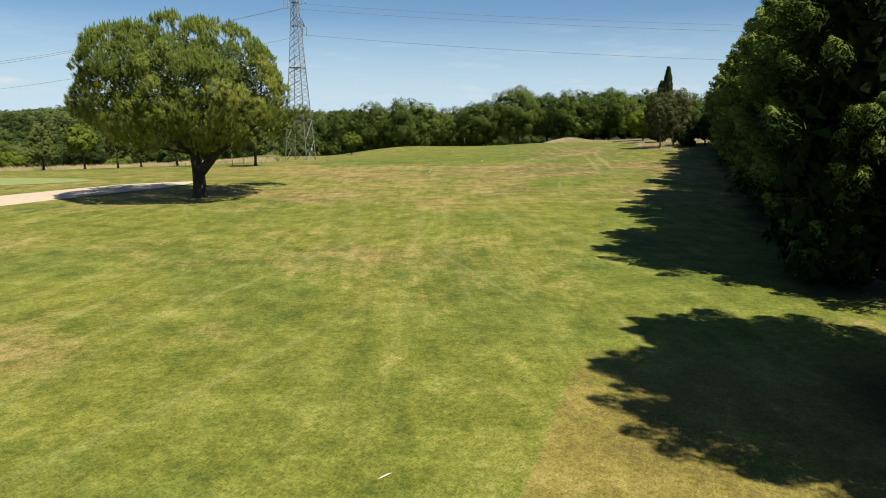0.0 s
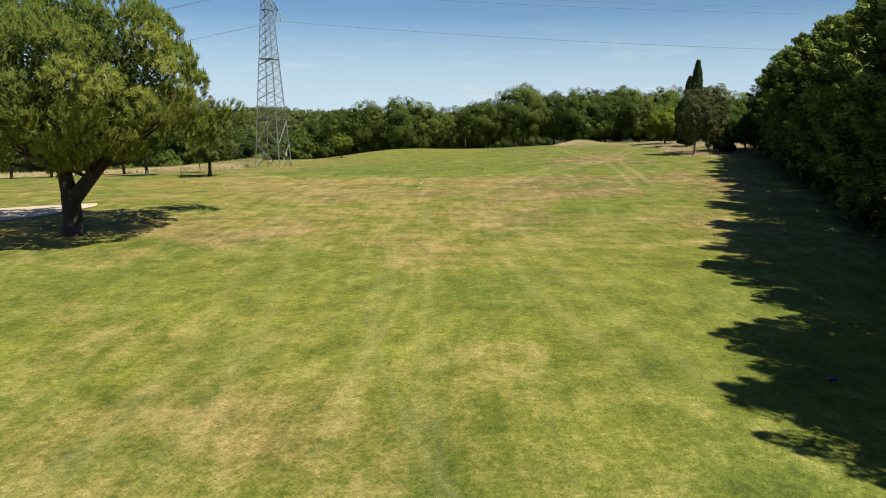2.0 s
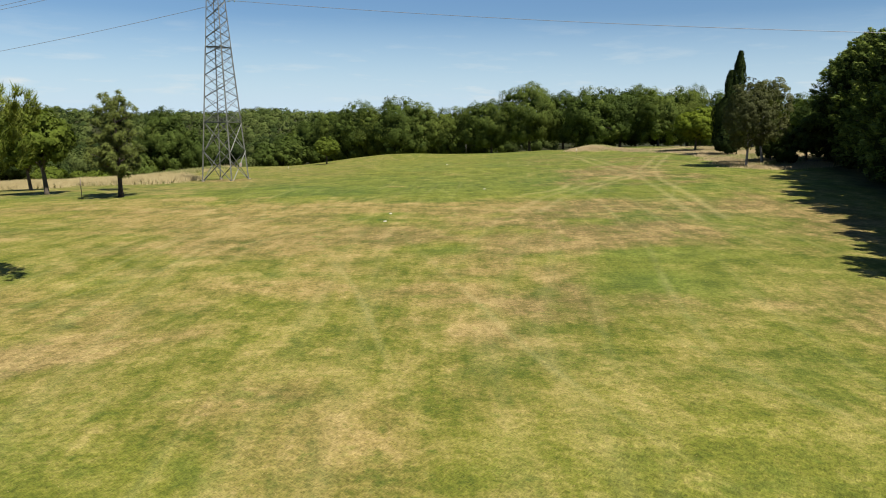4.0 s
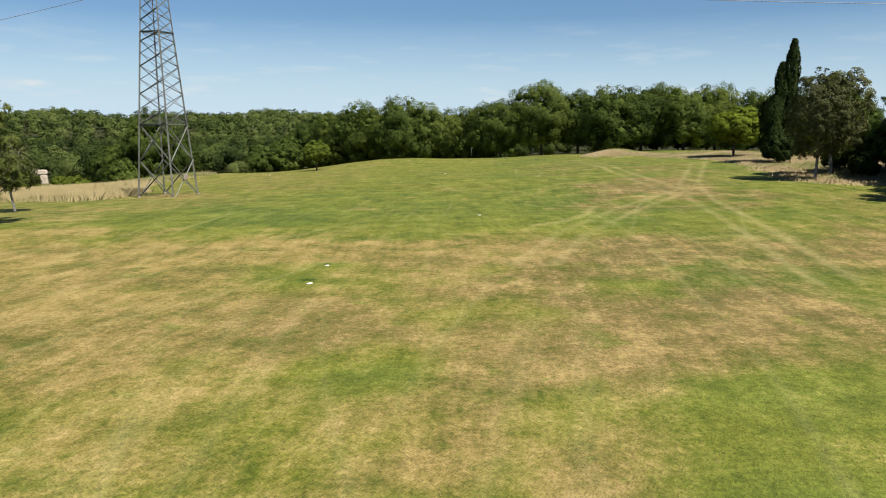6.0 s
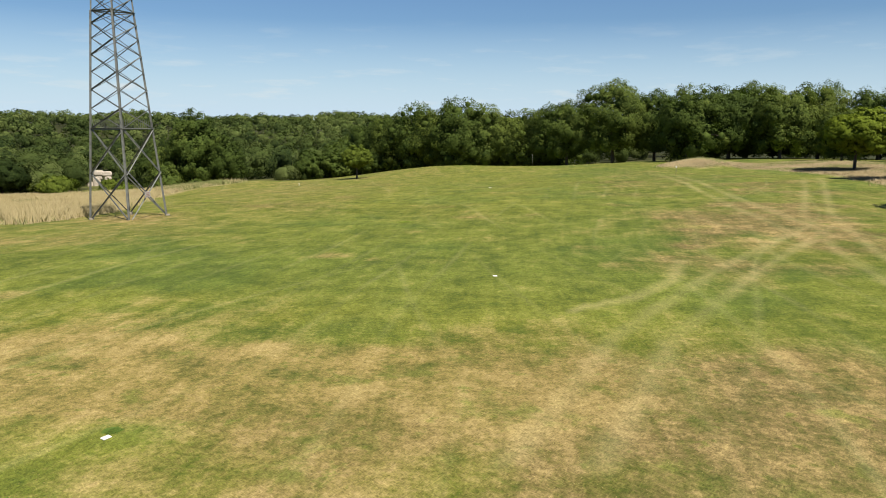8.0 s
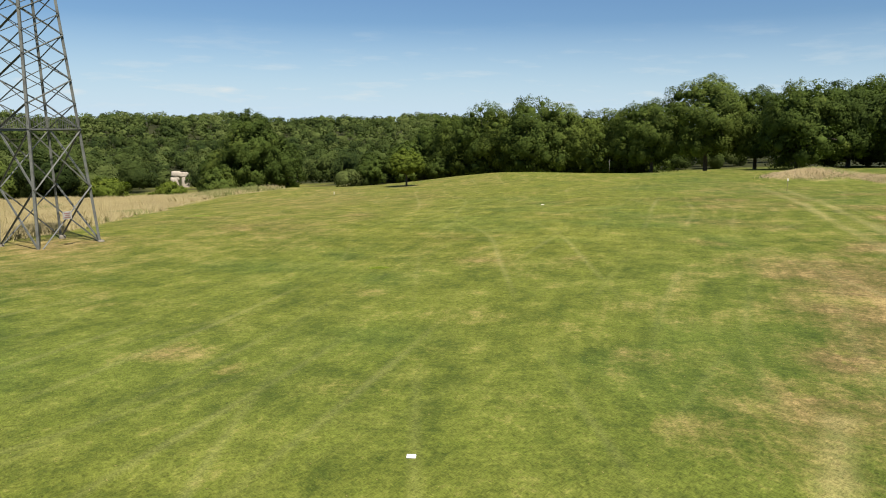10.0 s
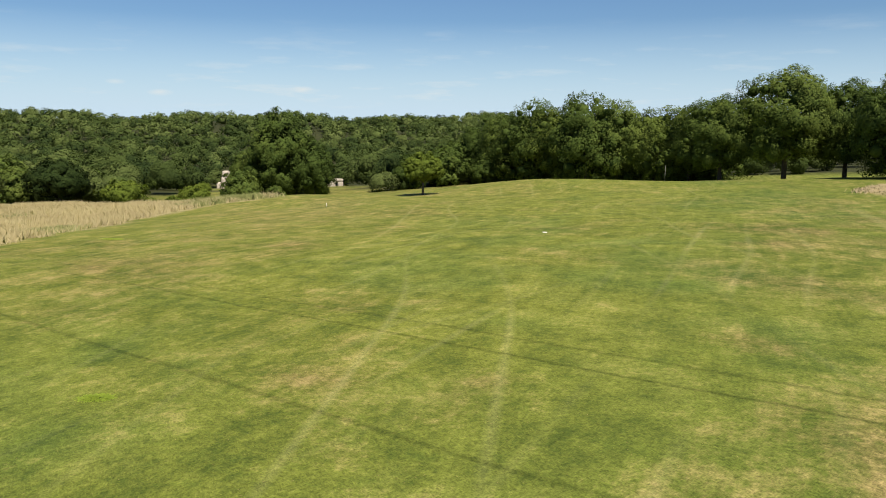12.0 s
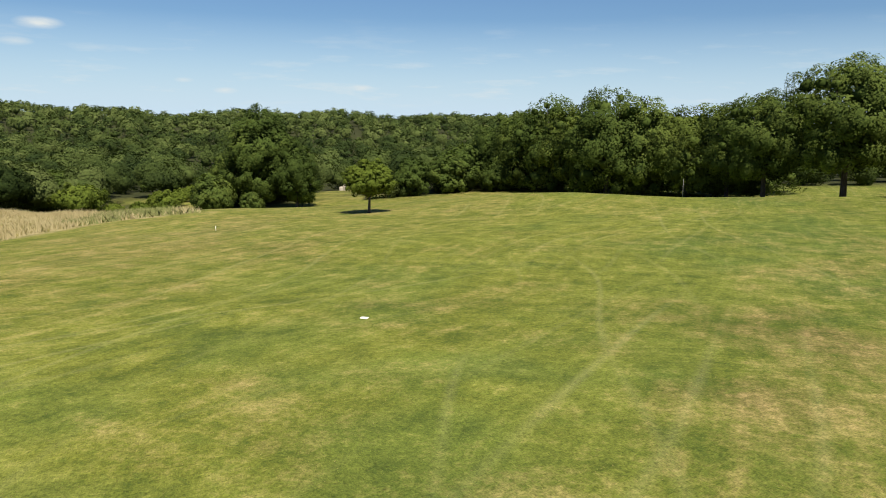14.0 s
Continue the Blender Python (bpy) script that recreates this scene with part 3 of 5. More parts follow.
def ground_material():
    m, n, l, p = material("turf")
    tc, at = n.new("ShaderNodeTexCoord"), n.new("ShaderNodeAttribute")
    at.attribute_name = "cover"
    sep = n.new("ShaderNodeSeparateColor")
    l.new(at.outputs["Color"], sep.inputs[0])
    o = tc.outputs["Object"]
    sway = n.new("ShaderNodeTexNoise")                     # the mowing lines wander a little
    sway.inputs["Scale"].default_value, sway.inputs["Detail"].default_value = 0.03, 1
    l.new(o, sway.inputs["Vector"])
    bent = n.new("ShaderNodeVectorMath")
    bent.operation = "MULTIPLY_ADD"
    bent.inputs[1].default_value = (9, 3, 0)
    l.new(sway.outputs["Color"], bent.inputs[0])
    l.new(o, bent.inputs[2])
    wander = bent.outputs[0]
    n_far = noise_tex(n, l, wander, 0.30, 5, 0.62, (1.0, 0.9, 1))
    n_mid = noise_tex(n, l, wander, 1.0, 6, 0.66, (1.0, 0.85, 1))
    n_mow = noise_tex(n, l, wander, 1.0, 4, 0.6, (1.5, 0.20, 1))
    n_cross = noise_tex(n, l, wander, 1.0, 4, 0.6, (0.30, 1.1, 1))
    n_streak = noise_tex(n, l, wander, 1.0, 4, 0.65, (2.6, 0.13, 1))
    n_small = noise_tex(n, l, o, 5.5, 5, 0.70)
    n_clover = noise_tex(n, l, o, 0.62, 6, 0.66, (1.0, -1.0, 1))
    n_clump = noise_tex(n, l, o, 1.9, 5, 0.66, (-1.0, 1.0, 1))
    n_pale = noise_tex(n, l, wander, 0.52, 6, 0.66, (-1.0, -0.8, 1))
    fibres = []
    for turn in (28, -47):
        spin = n.new("ShaderNodeVectorRotate")
        spin.rotation_type = "Z_AXIS"
        spin.inputs["Angle"].default_value = radians(turn)
        l.new(o, spin.inputs["Vector"])
        fibres.append(noise_tex(n, l, spin.outputs[0], 30, 3, 0.6, (1, 0.34, 1)))
    n_fine = calc(n, l, "MAXIMUM", fibres[0], fibres[1])

    def mean(*terms):
        s = 0.0
        for tex, w in terms:
            s = calc(n, l, "ADD", calc(n, l, "MULTIPLY", calc(n, l, "SUBTRACT", tex, 0.5), w), s)
        return s

    def lines(turn, gap, width, patch):
        """Thin wheel lines, a set distance apart, that come and go."""
        spin = n.new("ShaderNodeVectorRotate")
        spin.rotation_type = "Z_AXIS"
        spin.inputs["Angle"].default_value = radians(turn)
        l.new(wander, spin.inputs["Vector"])
        xyz = n.new("ShaderNodeSeparateXYZ")
        l.new(spin.outputs[0], xyz.inputs[0])
        off = calc(n, l, "ABSOLUTE", calc(n, l, "SUBTRACT", calc(n, l, "FRACT", calc(n, l, "DIVIDE", xyz.outputs[0], gap)), 0.5))
        mark = calc(n, l, "SUBTRACT", 1.0, calc(n, l, "DIVIDE", off, width / gap), clamp=True)
        fade = noise_tex(n, l, spin.outputs[0], patch, 3, 0.6, (1.0, 0.35, 1))
        return calc(n, l, "MULTIPLY", mark, calc(n, l, "MULTIPLY", calc(n, l, "SUBTRACT", fade, 0.47), 6.0, clamp=True))

    wheel = calc(n, l, "MAXIMUM", calc(n, l, "MAXIMUM", lines(4, 2.3, 0.22, 0.12), lines(-17, 3.7, 0.20, 0.09)), lines(23, 4.9, 0.20, 0.08))
    f = calc(n, l, "ADD", mean((n_far, 0.70), (n_mid, 1.05), (n_small, 0.95), (n_mow, 0.22), (n_cross, 0.22), (n_streak, 0.34)), 0.5)
    green = ramp(n, l, f, (0.22, (0.058, 0.073, 0.009)), (0.50, (0.115, 0.121, 0.017)), (0.80, (0.178, 0.182, 0.033)))
    lush = ramp(n, l, f, (0.22, (0.041, 0.060, 0.010)), (0.80, (0.110, 0.138, 0.022)))
    dry = ramp(n, l, f, (0.20, (0.098, 0.074, 0.026)), (0.50, (0.188, 0.141, 0.046)), (0.82, (0.270, 0.208, 0.080)))
    col = mix(n, l, sep.outputs[2], green, lush)
    dry_f = calc(n, l, "ADD", sep.outputs[0], mean((n_mid, 1.7), (n_small, 1.1), (n_mow, 0.35), (n_far, 0.9), (n_pale, 0.6), (n_streak, 0.7)))
    dry_f = calc(n, l, "MULTIPLY", calc(n, l, "SUBTRACT", dry_f, 0.20), 1.05, clamp=True)
    # brown dead turf, with the painted darkening of the right side
    burnt = n.new("ShaderNodeAttribute")
    burnt.attribute_name = "burnt"
    dry = mix(n, l, burnt.outputs["Fac"], dry, ramp(n, l, f, (0.20, (0.062, 0.046, 0.018)), (0.50, (0.138, 0.100, 0.040)), (0.82, (0.270, 0.202, 0.080))))
    pale = calc(n, l, "MULTIPLY", calc(n, l, "SUBTRACT", n_pale, 0.51), 5.0, clamp=True)
    col = mix(n, l, calc(n, l, "MULTIPLY", pale, 0.42), col, ramp(n, l, f, (0.25, (0.128, 0.138, 0.024)), (0.75, (0.225, 0.228, 0.056))))
    col = mix(n, l, dry_f, col, dry)
    place = n.new("ShaderNodeSeparateXYZ")                  # the crisp edge of the burnt semi-rough near the screen
    l.new(o, place.inputs[0])
    past = calc(n, l, "SUBTRACT", place.outputs[0], calc(n, l, "MULTIPLY_ADD", place.outputs[1], EDGE_SLOPE, EDGE_START))
    past = calc(n, l, "MULTIPLY", calc(n, l, "ADD", past, calc(n, l, "MULTIPLY", n_small, 0.12)), 9.0, clamp=True)
    ends = calc(n, l, "MULTIPLY", calc(n, l, "SUBTRACT", 18.5, calc(n, l, "ADD", place.outputs[1], calc(n, l, "MULTIPLY", n_mid, 5.0))), 0.5, clamp=True)
    col = mix(n, l, calc(n, l, "MULTIPLY", past, ends), col, ramp(n, l, f, (0.22, (0.104, 0.084, 0.022)), (0.50, (0.150, 0.122, 0.027)), (0.80, (0.215, 0.176, 0.048))))
    deep = calc(n, l, "MAXIMUM", calc(n, l, "MULTIPLY", calc(n, l, "SUBTRACT", n_clover, 0.56), 11.0, clamp=True),
                calc(n, l, "MULTIPLY", calc(n, l, "SUBTRACT", n_clump, 0.585), 11.0, clamp=True))
    col = mix(n, l, calc(n, l, "MULTIPLY", deep, 0.62), col, ramp(n, l, f, (0.22, (0.044, 0.062, 0.010)), (0.80, (0.105, 0.130, 0.017))))
    col = mix(n, l, calc(n, l, "MULTIPLY", wheel, 0.20), col, (0.30, 0.27, 0.12))
    col = mix(n, l, calc(n, l, "MULTIPLY", sep.outputs[1], 0.34), col, (0.33, 0.275, 0.125))
    # floor tone taken down to include the shade under the trees
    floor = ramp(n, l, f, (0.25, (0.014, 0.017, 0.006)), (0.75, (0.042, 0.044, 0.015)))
    straw = n.new("ShaderNodeAttribute")
    straw.attribute_name = "straw"
    col = mix(n, l, straw.outputs["Fac"], col, ramp(n, l, f, (0.25, (0.19, 0.158, 0.078)), (0.75, (0.38, 0.312, 0.180))))
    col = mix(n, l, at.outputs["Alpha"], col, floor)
    speck = ramp(n, l, n_fine, (0.38, (0.50, 0.50, 0.46)), (0.55, (1.0, 1.0, 1.0)), (0.76, (1.55, 1.55, 1.50)))
    col = mix(n, l, 0.90, col, speck, "MULTIPLY")
    l.new(col, p.inputs["Base Color"])
    p.inputs["Roughness"].default_value, p.inputs["Specular IOR Level"].default_value = 0.9, 0.10
    h = calc(n, l, "ADD", calc(n, l, "MULTIPLY", n_fine, 0.5), n_small)
    bump_to(n, l, p, h, 0.7, 0.05)
    return m


def turf_z(x, y):
    """Top of the uneven turf."""
    return terrain(x, y) + 0.10 * (grain(x, y, 7, 51) - 0.5) + 0.05 * (grain(x, y, 2.2, 52) - 0.5)


gx, gy = axis(-24, 30, 0.34, 3600, 1.16), axis(2, 142, 0.5, 3600, 1.11)
GX, GY = np.meshgrid(gx, gy)
GZ = turf_z(GX, GY)
ground_me = grid_mesh("ground", GX, GY, GZ)
fx, fy = GX.ravel(), GY.ravel()
tall = np.maximum(meadow(fx, fy), rough_strip(fx, fy))
cover = np.stack([np.maximum(dryness(fx, fy), 0.95 * tall), tracks(fx, fy) * (1 - tall), lush_and_sheen(fx, fy) * (1 - tall), litter_and_shade(fx, fy)], 1).astype(np.float32)
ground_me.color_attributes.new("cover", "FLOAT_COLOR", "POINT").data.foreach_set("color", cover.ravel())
ground_me.attributes.new("straw", "FLOAT", "POINT").data.foreach_set("value", (0.9 * np.maximum(meadow(fx, fy), 0.55 * rough_strip(fx, fy))).astype(np.float32))
ground_me.attributes.new("burnt", "FLOAT", "POINT").data.foreach_set("value", burnt_and_dimmed(fx, fy).astype(np.float32))
ground = tagged(part("ground", ground_me, ground_material()), "mown fairway turf, green with burnt tan patches", "grass", "", "structure")


def gravel_path():
    pts = np.array([(-49.0, 6.5), (-41.0, 22.5), (-35.0, 34.0), (-30.6, 43.2), (-27.0, 51.0), (-24.5, 55.6), (-22.0, 59.4)])
    s = np.concatenate([[0], np.cumsum(np.hypot(*np.diff(pts, axis=0).T))])
    u = np.linspace(0, s[-1], 90)
    cx, cy = np.interp(u, s, pts[:, 0]), np.interp(u, s, pts[:, 1])
    tx, ty = np.gradient(cx), np.gradient(cy)
    k = np.hypot(tx, ty)
    half = 2.9 * np.sqrt(np.clip((s[-1] - u) / 5.0, 0.002, 1)) + 0.25 * (grain(u, u * 0, 2.0, 61) - 0.5)
    v = np.linspace(-1, 1, 9)
    xx = cx[:, None] + (ty / k)[:, None] * v * half[:, None]
    yy = cy[:, None] - (tx / k)[:, None] * v * half[:, None]
    zz = terrain(xx, yy) + 0.085 - 0.05 * np.abs(v) ** 3
    tagged(part("path", grid_mesh("path", xx, yy, zz), GRAVEL), "pale sandy gravel path ending in the grass", "path", "", "structure")


gravel_path()


def putting_green(x, y, rx, ry):
    """A closely mown oval of paler turf."""
    r, t = np.linspace(0.001, 1, 12)[:, None], np.linspace(0, 2 * math.pi, 49)[None]
    wob = 1 + 0.08 * np.sin(3 * t + 1)
    xx, yy = x + r * rx * wob * np.cos(t), y + r * ry * wob * np.sin(t)
    zz = terrain(xx, yy) + 0.11 - 0.06 * r ** 6
    tagged(part("putting_green", grid_mesh("putting_green", xx, yy, zz), rough_mat("close_turf", (0.125, 0.155, 0.034), (0.175, 0.205, 0.052), 0.8, 0.95, 0.2, 0.01, 0.0, None, 9.0)),
           "pale closely mown putting green beside the path", "putting green", "", "structure")


putting_green(-40.5, 60.5, 8, 5)


# ---------------------------------------------------------------- trees
def even_dirs(rng, count, low, jitter=0.10):
    """Directions spread evenly over a sphere, down to a lower limit."""
    i = np.arange(count) + 0.5
    z = 1 - (1 - low) * i / count
    r, a = np.sqrt(np.clip(1 - z * z, 0, 1)), i * 2.399963
    return unit(np.stack([r * np.cos(a), r * np.sin(a), z], 1) + jitter * rng.normal(size=(count, 3)))


def limbs(tree, rng, base, tips, r0, mat, r1=0.03, seg=6, bend=0.12):
    """Limbs that curve from base to each tip."""
    for tip in tips:
        bm = bmesh.new()
        a, b = Vector(base), Vector(tip)
        mid = a.lerp(b, 0.5) + Vector(rng.normal(size=3)) * (b - a).length * bend
        mid.z += (b - a).length * 0.04
        pts = [a, a.lerp(mid, 0.6), mid.lerp(b, 0.25), b]
        tube(bm, pts, [r0, r0 * 0.75, r0 * 0.5, r1], seg)
        part("limb", bm, mat, tree)


def lobed_points(rng, count, centre, radii, lobes, lobe_r, low=-0.45, inner=0.12, tufts=11, skirt=0.0, flat=1.0):
    """Points and outward directions on a crown made of rounded clumps, each of many leafy tufts."""
    d = even_dirs(rng, lobes, low, 0.18)
    radii = np.array(radii)
    push = 0.90 + 0.18 * np.sin(d[:, :1] * 2.3 + rng.random() * 6) * np.cos(d[:, 1:2] * 2.1 + rng.random() * 6)
    flare = np.stack([1 + skirt * np.clip(-d[:, 2], 0, 1)] * 2 + [np.ones(lobes)], 1)
    lc = np.array(centre) + d * flare * radii * push * (0.66 + 0.18 * rng.random((lobes, 1)))
    lr = lobe_r * radii.mean() * (0.65 + 0.65 * rng.random(lobes))
    td = unit(rng.normal(size=(lobes, tufts, 3)) + 0.75 * d[:, None] + np.array([0, 0, 0.25]))
    tc = lc[:, None] + td * (lr[:, None] * (0.64 + 0.22 * rng.random((lobes, tufts))))[..., None]
    tr = lr[:, None] * (0.32 + 0.16 * rng.random((lobes, tufts)))
    tc[..., 2] = lc[:, None, 2] + flat * (tc[..., 2] - lc[:, None, 2])
    pick = rng.choice(lobes, count, p=lr ** 2 / np.sum(lr ** 2))
    sub = rng.integers(0, tufts, count)
    v = unit(rng.normal(size=(count, 3)) + 0.8 * td[pick, sub] + np.array([0, 0, 0.25]))
    depth = np.where(rng.random(count) < 0.75, 0.80 + 0.30 * rng.random(count), rng.random(count))
    p = tc[pick, sub] + v * (tr[pick, sub] * depth)[:, None] * np.array([1, 1, flat])
    v = unit(0.8 * v + 0.9 * td[pick, sub] + 0.7 * d[pick])
    k = int(count * inner)
    p[:k] = np.array(centre) + unit(rng.normal(size=(k, 3))) * radii * (0.70 * rng.random((k, 1)) ** 0.5)
    return p, v, lc, lr


def broadleaf(m, label, category, group, height, radius, foot, leaf, count, mat, seed, name="tree", lobes=34, lobe_r=0.30, squash=1.0, low=-0.45, bark=None, girth=0.019, dense=7, skirt=0.0, core=0.40, flat=1.0):
    """A broad-leaved tree: trunk with limbs, and a crown of leaf clumps; foot is the height of the crown's underside."""
    rng = np.random.default_rng(seed)
    tree = empty(name, m, label, category, group)
    cz, rz = (height + foot) / 2, (height - foot) / 2 * squash
    p, v, lc, lr = lobed_points(rng, count, (0, 0, cz), (radius * 0.92, radius * 0.92, rz * 0.95), lobes, lobe_r, low, skirt=skirt, flat=flat)
    keep = p[:, 2] > 0.25
    k = max(60, count // dense)
    out = unit(rng.normal(size=(k, 3)))
    fill = np.array((0, 0, cz)) + out * np.array((radius, radius, rz)) * (0.66 * rng.random((k, 1)) ** 0.35)
    tris = np.concatenate([leaf_tris(p[keep], v[keep], leaf, rng, 0.8, 0.32), leaf_tris(fill, out, leaf * 1.7, rng, 0.9, 0.6)])
    part("crown", soup("crown", tris, np.concatenate([v[keep], out]), 0.62), mat, tree)
    if core:
        dirs, faces = ball(1)
        wob = 1 + 0.16 * rng.normal(size=(len(lc), len(dirs), 1))
        part("inner_leaves", blob_mesh("inner_leaves", lc[:, None] + dirs * wob * (core * lr)[:, None, None], faces), mat, tree)
    bm = bmesh.new()
    r = girth * height + 0.03
    fork = max(foot + 0.25 * (height - foot), 0.35 * height)
    tube(bm, [(0, 0, -0.15), (0.02, 0, 0.25), (rng.normal() * 0.1, rng.normal() * 0.1, fork * 0.6), (rng.normal() * 0.15, rng.normal() * 0.15, fork)],
         [r * 1.6, r * 1.1, r * 0.85, r * 0.6], 9)
    part("trunk", bm, bark or BARK, tree)
    limbs(tree, rng, (0, 0, fork * 0.75), lc[rng.choice(len(lc), min(7, len(lc)), replace=False)], r * 0.4, bark or BARK)
    return tree


def at_ground(x, y, turn=0.0, size=1.0, wide=1.0, sink=0.0):
    return pose(x, y, ground_z(x, y) - sink, 0, 0, turn) @ Matrix.Diagonal((size * wide, size * wide, size, 1))


def stone_pine():
    """The large umbrella-shaped pine by the path."""
    rng = np.random.default_rng(5)
    tree = empty("stone_pine", at_ground(-17.1, 47.5), "large rounded stone pine with a dark forked trunk beside the path", "pine tree")
    c = np.array((-0.35, -0.7, 7.1))

    def dome(d):
        """The crown's outline: a full dome above, narrowing to a rounded underside."""
        return c + np.stack([d[:, 0] * 7.3, d[:, 1] * 7.4, np.where(d[:, 2] > 0, 4.7 * np.abs(d[:, 2]) ** 0.82, 4.1 * d[:, 2])], 1)

    d = even_dirs(rng, 190, -0.92, 0.10)
    swell = 0.95 + 0.05 * np.sin(d[:, 0] * 4.1 + 1.0) * np.cos(d[:, 1] * 3.7) + 0.04 * np.sin(d[:, 2] * 7 + d[:, 0] * 3)
    group = even_dirs(np.random.default_rng(6), 40, -0.92, 0.2)
    near_mid = np.max(d @ group.T, axis=1)                 # boughs bulge, with furrows between them
    lc = c + (dome(d) - c) * (swell * (0.78 + 0.12 * smooth(0.90, 0.99, near_mid)))[:, None]
    low = np.array((3.9, 7.0, 5.5)) + rng.normal(size=(13, 3)) * np.array((1.0, 0.8, 1.1))      # one bough hangs lower on the far side
    lc, d = np.concatenate([lc, low]), np.concatenate([d, unit(low - c)])
    lr = 0.60 + 0.40 * rng.random(len(d))
    shoots, needles = 9000, 20                             # short upright shoots, each a brush of needles
    pick = rng.choice(len(d), shoots, p=lr ** 2 / np.sum(lr ** 2))
    v = unit(rng.normal(size=(shoots, 3)) + 1.0 * d[pick] + np.array([0, 0, 0.45]))
    p = lc[pick] + v * (lr[pick] * (0.75 + 0.30 * rng.random(shoots)))[:, None]
    rise = unit(0.45 * v + 0.4 * d[pick] + np.array([0, 0, 1.0]))
    soft = unit(0.9 * v + 0.5 * d[pick] + np.array([0, 0, 0.45]))
    at, up, out = np.repeat(p, needles, axis=0), np.repeat(rise, needles, axis=0), np.repeat(soft, needles, axis=0)
    along = unit(up + 0.34 * rng.normal(size=at.shape))
    base_p = at + up * (0.22 * rng.random((len(at), 1)) - 0.08) + along * 0.12
    fans = [leaf_tris(base_p, unit(out + 0.6 * rng.normal(size=at.shape)), 0.28, rng, 0.10, 0.3, along=4.0 * along)]
    lean = [out]
    boss = even_dirs(rng, 46, -0.92, 0.2)                   # broad boughs differ in tone; low ones olive and lightened as if sunlit
    bough = np.argmax(d @ boss.T, axis=1)
    cast = 0.9 * (rng.random(len(boss)) - 0.5) + np.where(boss[:, 2] < 0.15, 0.35, 0.0)
    tone = [np.repeat(cast[bough[pick]] + 0.5 * (rng.random(shoots) - 0.5), needles)]
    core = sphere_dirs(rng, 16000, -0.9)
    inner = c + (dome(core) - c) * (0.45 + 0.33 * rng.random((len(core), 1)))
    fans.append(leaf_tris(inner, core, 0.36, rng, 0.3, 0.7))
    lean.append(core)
    # darker tone paints the shade inside the crown
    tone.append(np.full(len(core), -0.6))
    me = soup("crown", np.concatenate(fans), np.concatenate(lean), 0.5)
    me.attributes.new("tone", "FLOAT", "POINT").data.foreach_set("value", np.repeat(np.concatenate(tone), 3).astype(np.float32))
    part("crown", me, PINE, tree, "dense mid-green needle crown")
    # candle tips standing out of the upper crown
    top = p[(v[:, 2] > 0.15) & (p[:, 2] > 7.0)][::2]
    way = unit(np.array([0, 0, 1.0]) + 0.12 * rng.normal(size=top.shape))
    tips = np.repeat(top, 6, axis=0) + np.repeat(way, 6, axis=0) * (0.12 + 0.34 * rng.random((6 * len(top), 1)))
    side = unit(rng.normal(size=tips.shape) * np.array([1, 1, 0.1]))
    tips = leaf_tris(tips + side * 0.03, side, 0.22, rng, 0.28, 0.1, along=np.repeat(way, 6, axis=0) * 3)
    part("young_growth", soup("young_growth", tips, side, 0.3), PINE_TOP, tree, "upright bright green candle tips")
    for a in rng.random(26) * 6.283:                       # bare brown twigs under the crown
        r, z = 2.0 + 4.0 * rng.random(), 3.4 + 1.6 * rng.random()
        bm = bmesh.new()
        tube(bm, [(0.2 * math.cos(a), 0.2 * math.sin(a), 3.0), (0.5 * r * math.cos(a), 0.5 * r * math.sin(a), z - 0.2), (r * math.cos(a + 0.2), r * math.sin(a + 0.2), z + 0.5)], [0.06, 0.04, 0.015], 5)
        part("twig", bm, PINE_BARK, tree)
    bm = bmesh.new()
    tube(bm, [(0, 0, -0.2), (0, 0, 0.12), (0.0, 0.05, 1.0), (-0.05, 0.1, 1.9)], [0.70, 0.50, 0.43, 0.42], 12)
    part("trunk", bm, PINE_BARK, tree, "dark fissured trunk forking low down")
    fork = [((-0.05, 0.1, 1.7), (-0.35, 0.3, 3.2), (-0.6, 0.5, 5.0), (-0.9, 0.8, 7.5)),
            ((0.0, 0.1, 1.6), (0.95, 0.2, 2.7), (2.3, 0.5, 4.4), (3.3, 0.9, 6.6))]
    for pts in fork:
        bm = bmesh.new()
        tube(bm, pts, [0.38, 0.31, 0.25, 0.12], 10)
        part("fork", bm, PINE_BARK, tree)
        near = lc[np.argsort(np.linalg.norm(lc - np.array(pts[2]), axis=1))[rng.integers(0, len(lc) // 2, 16)]]
        limbs(tree, rng, pts[2], near[:9], 0.12, PINE_BARK)
        limbs(tree, rng, pts[1], near[9:], 0.10, PINE_BARK)


stone_pine()


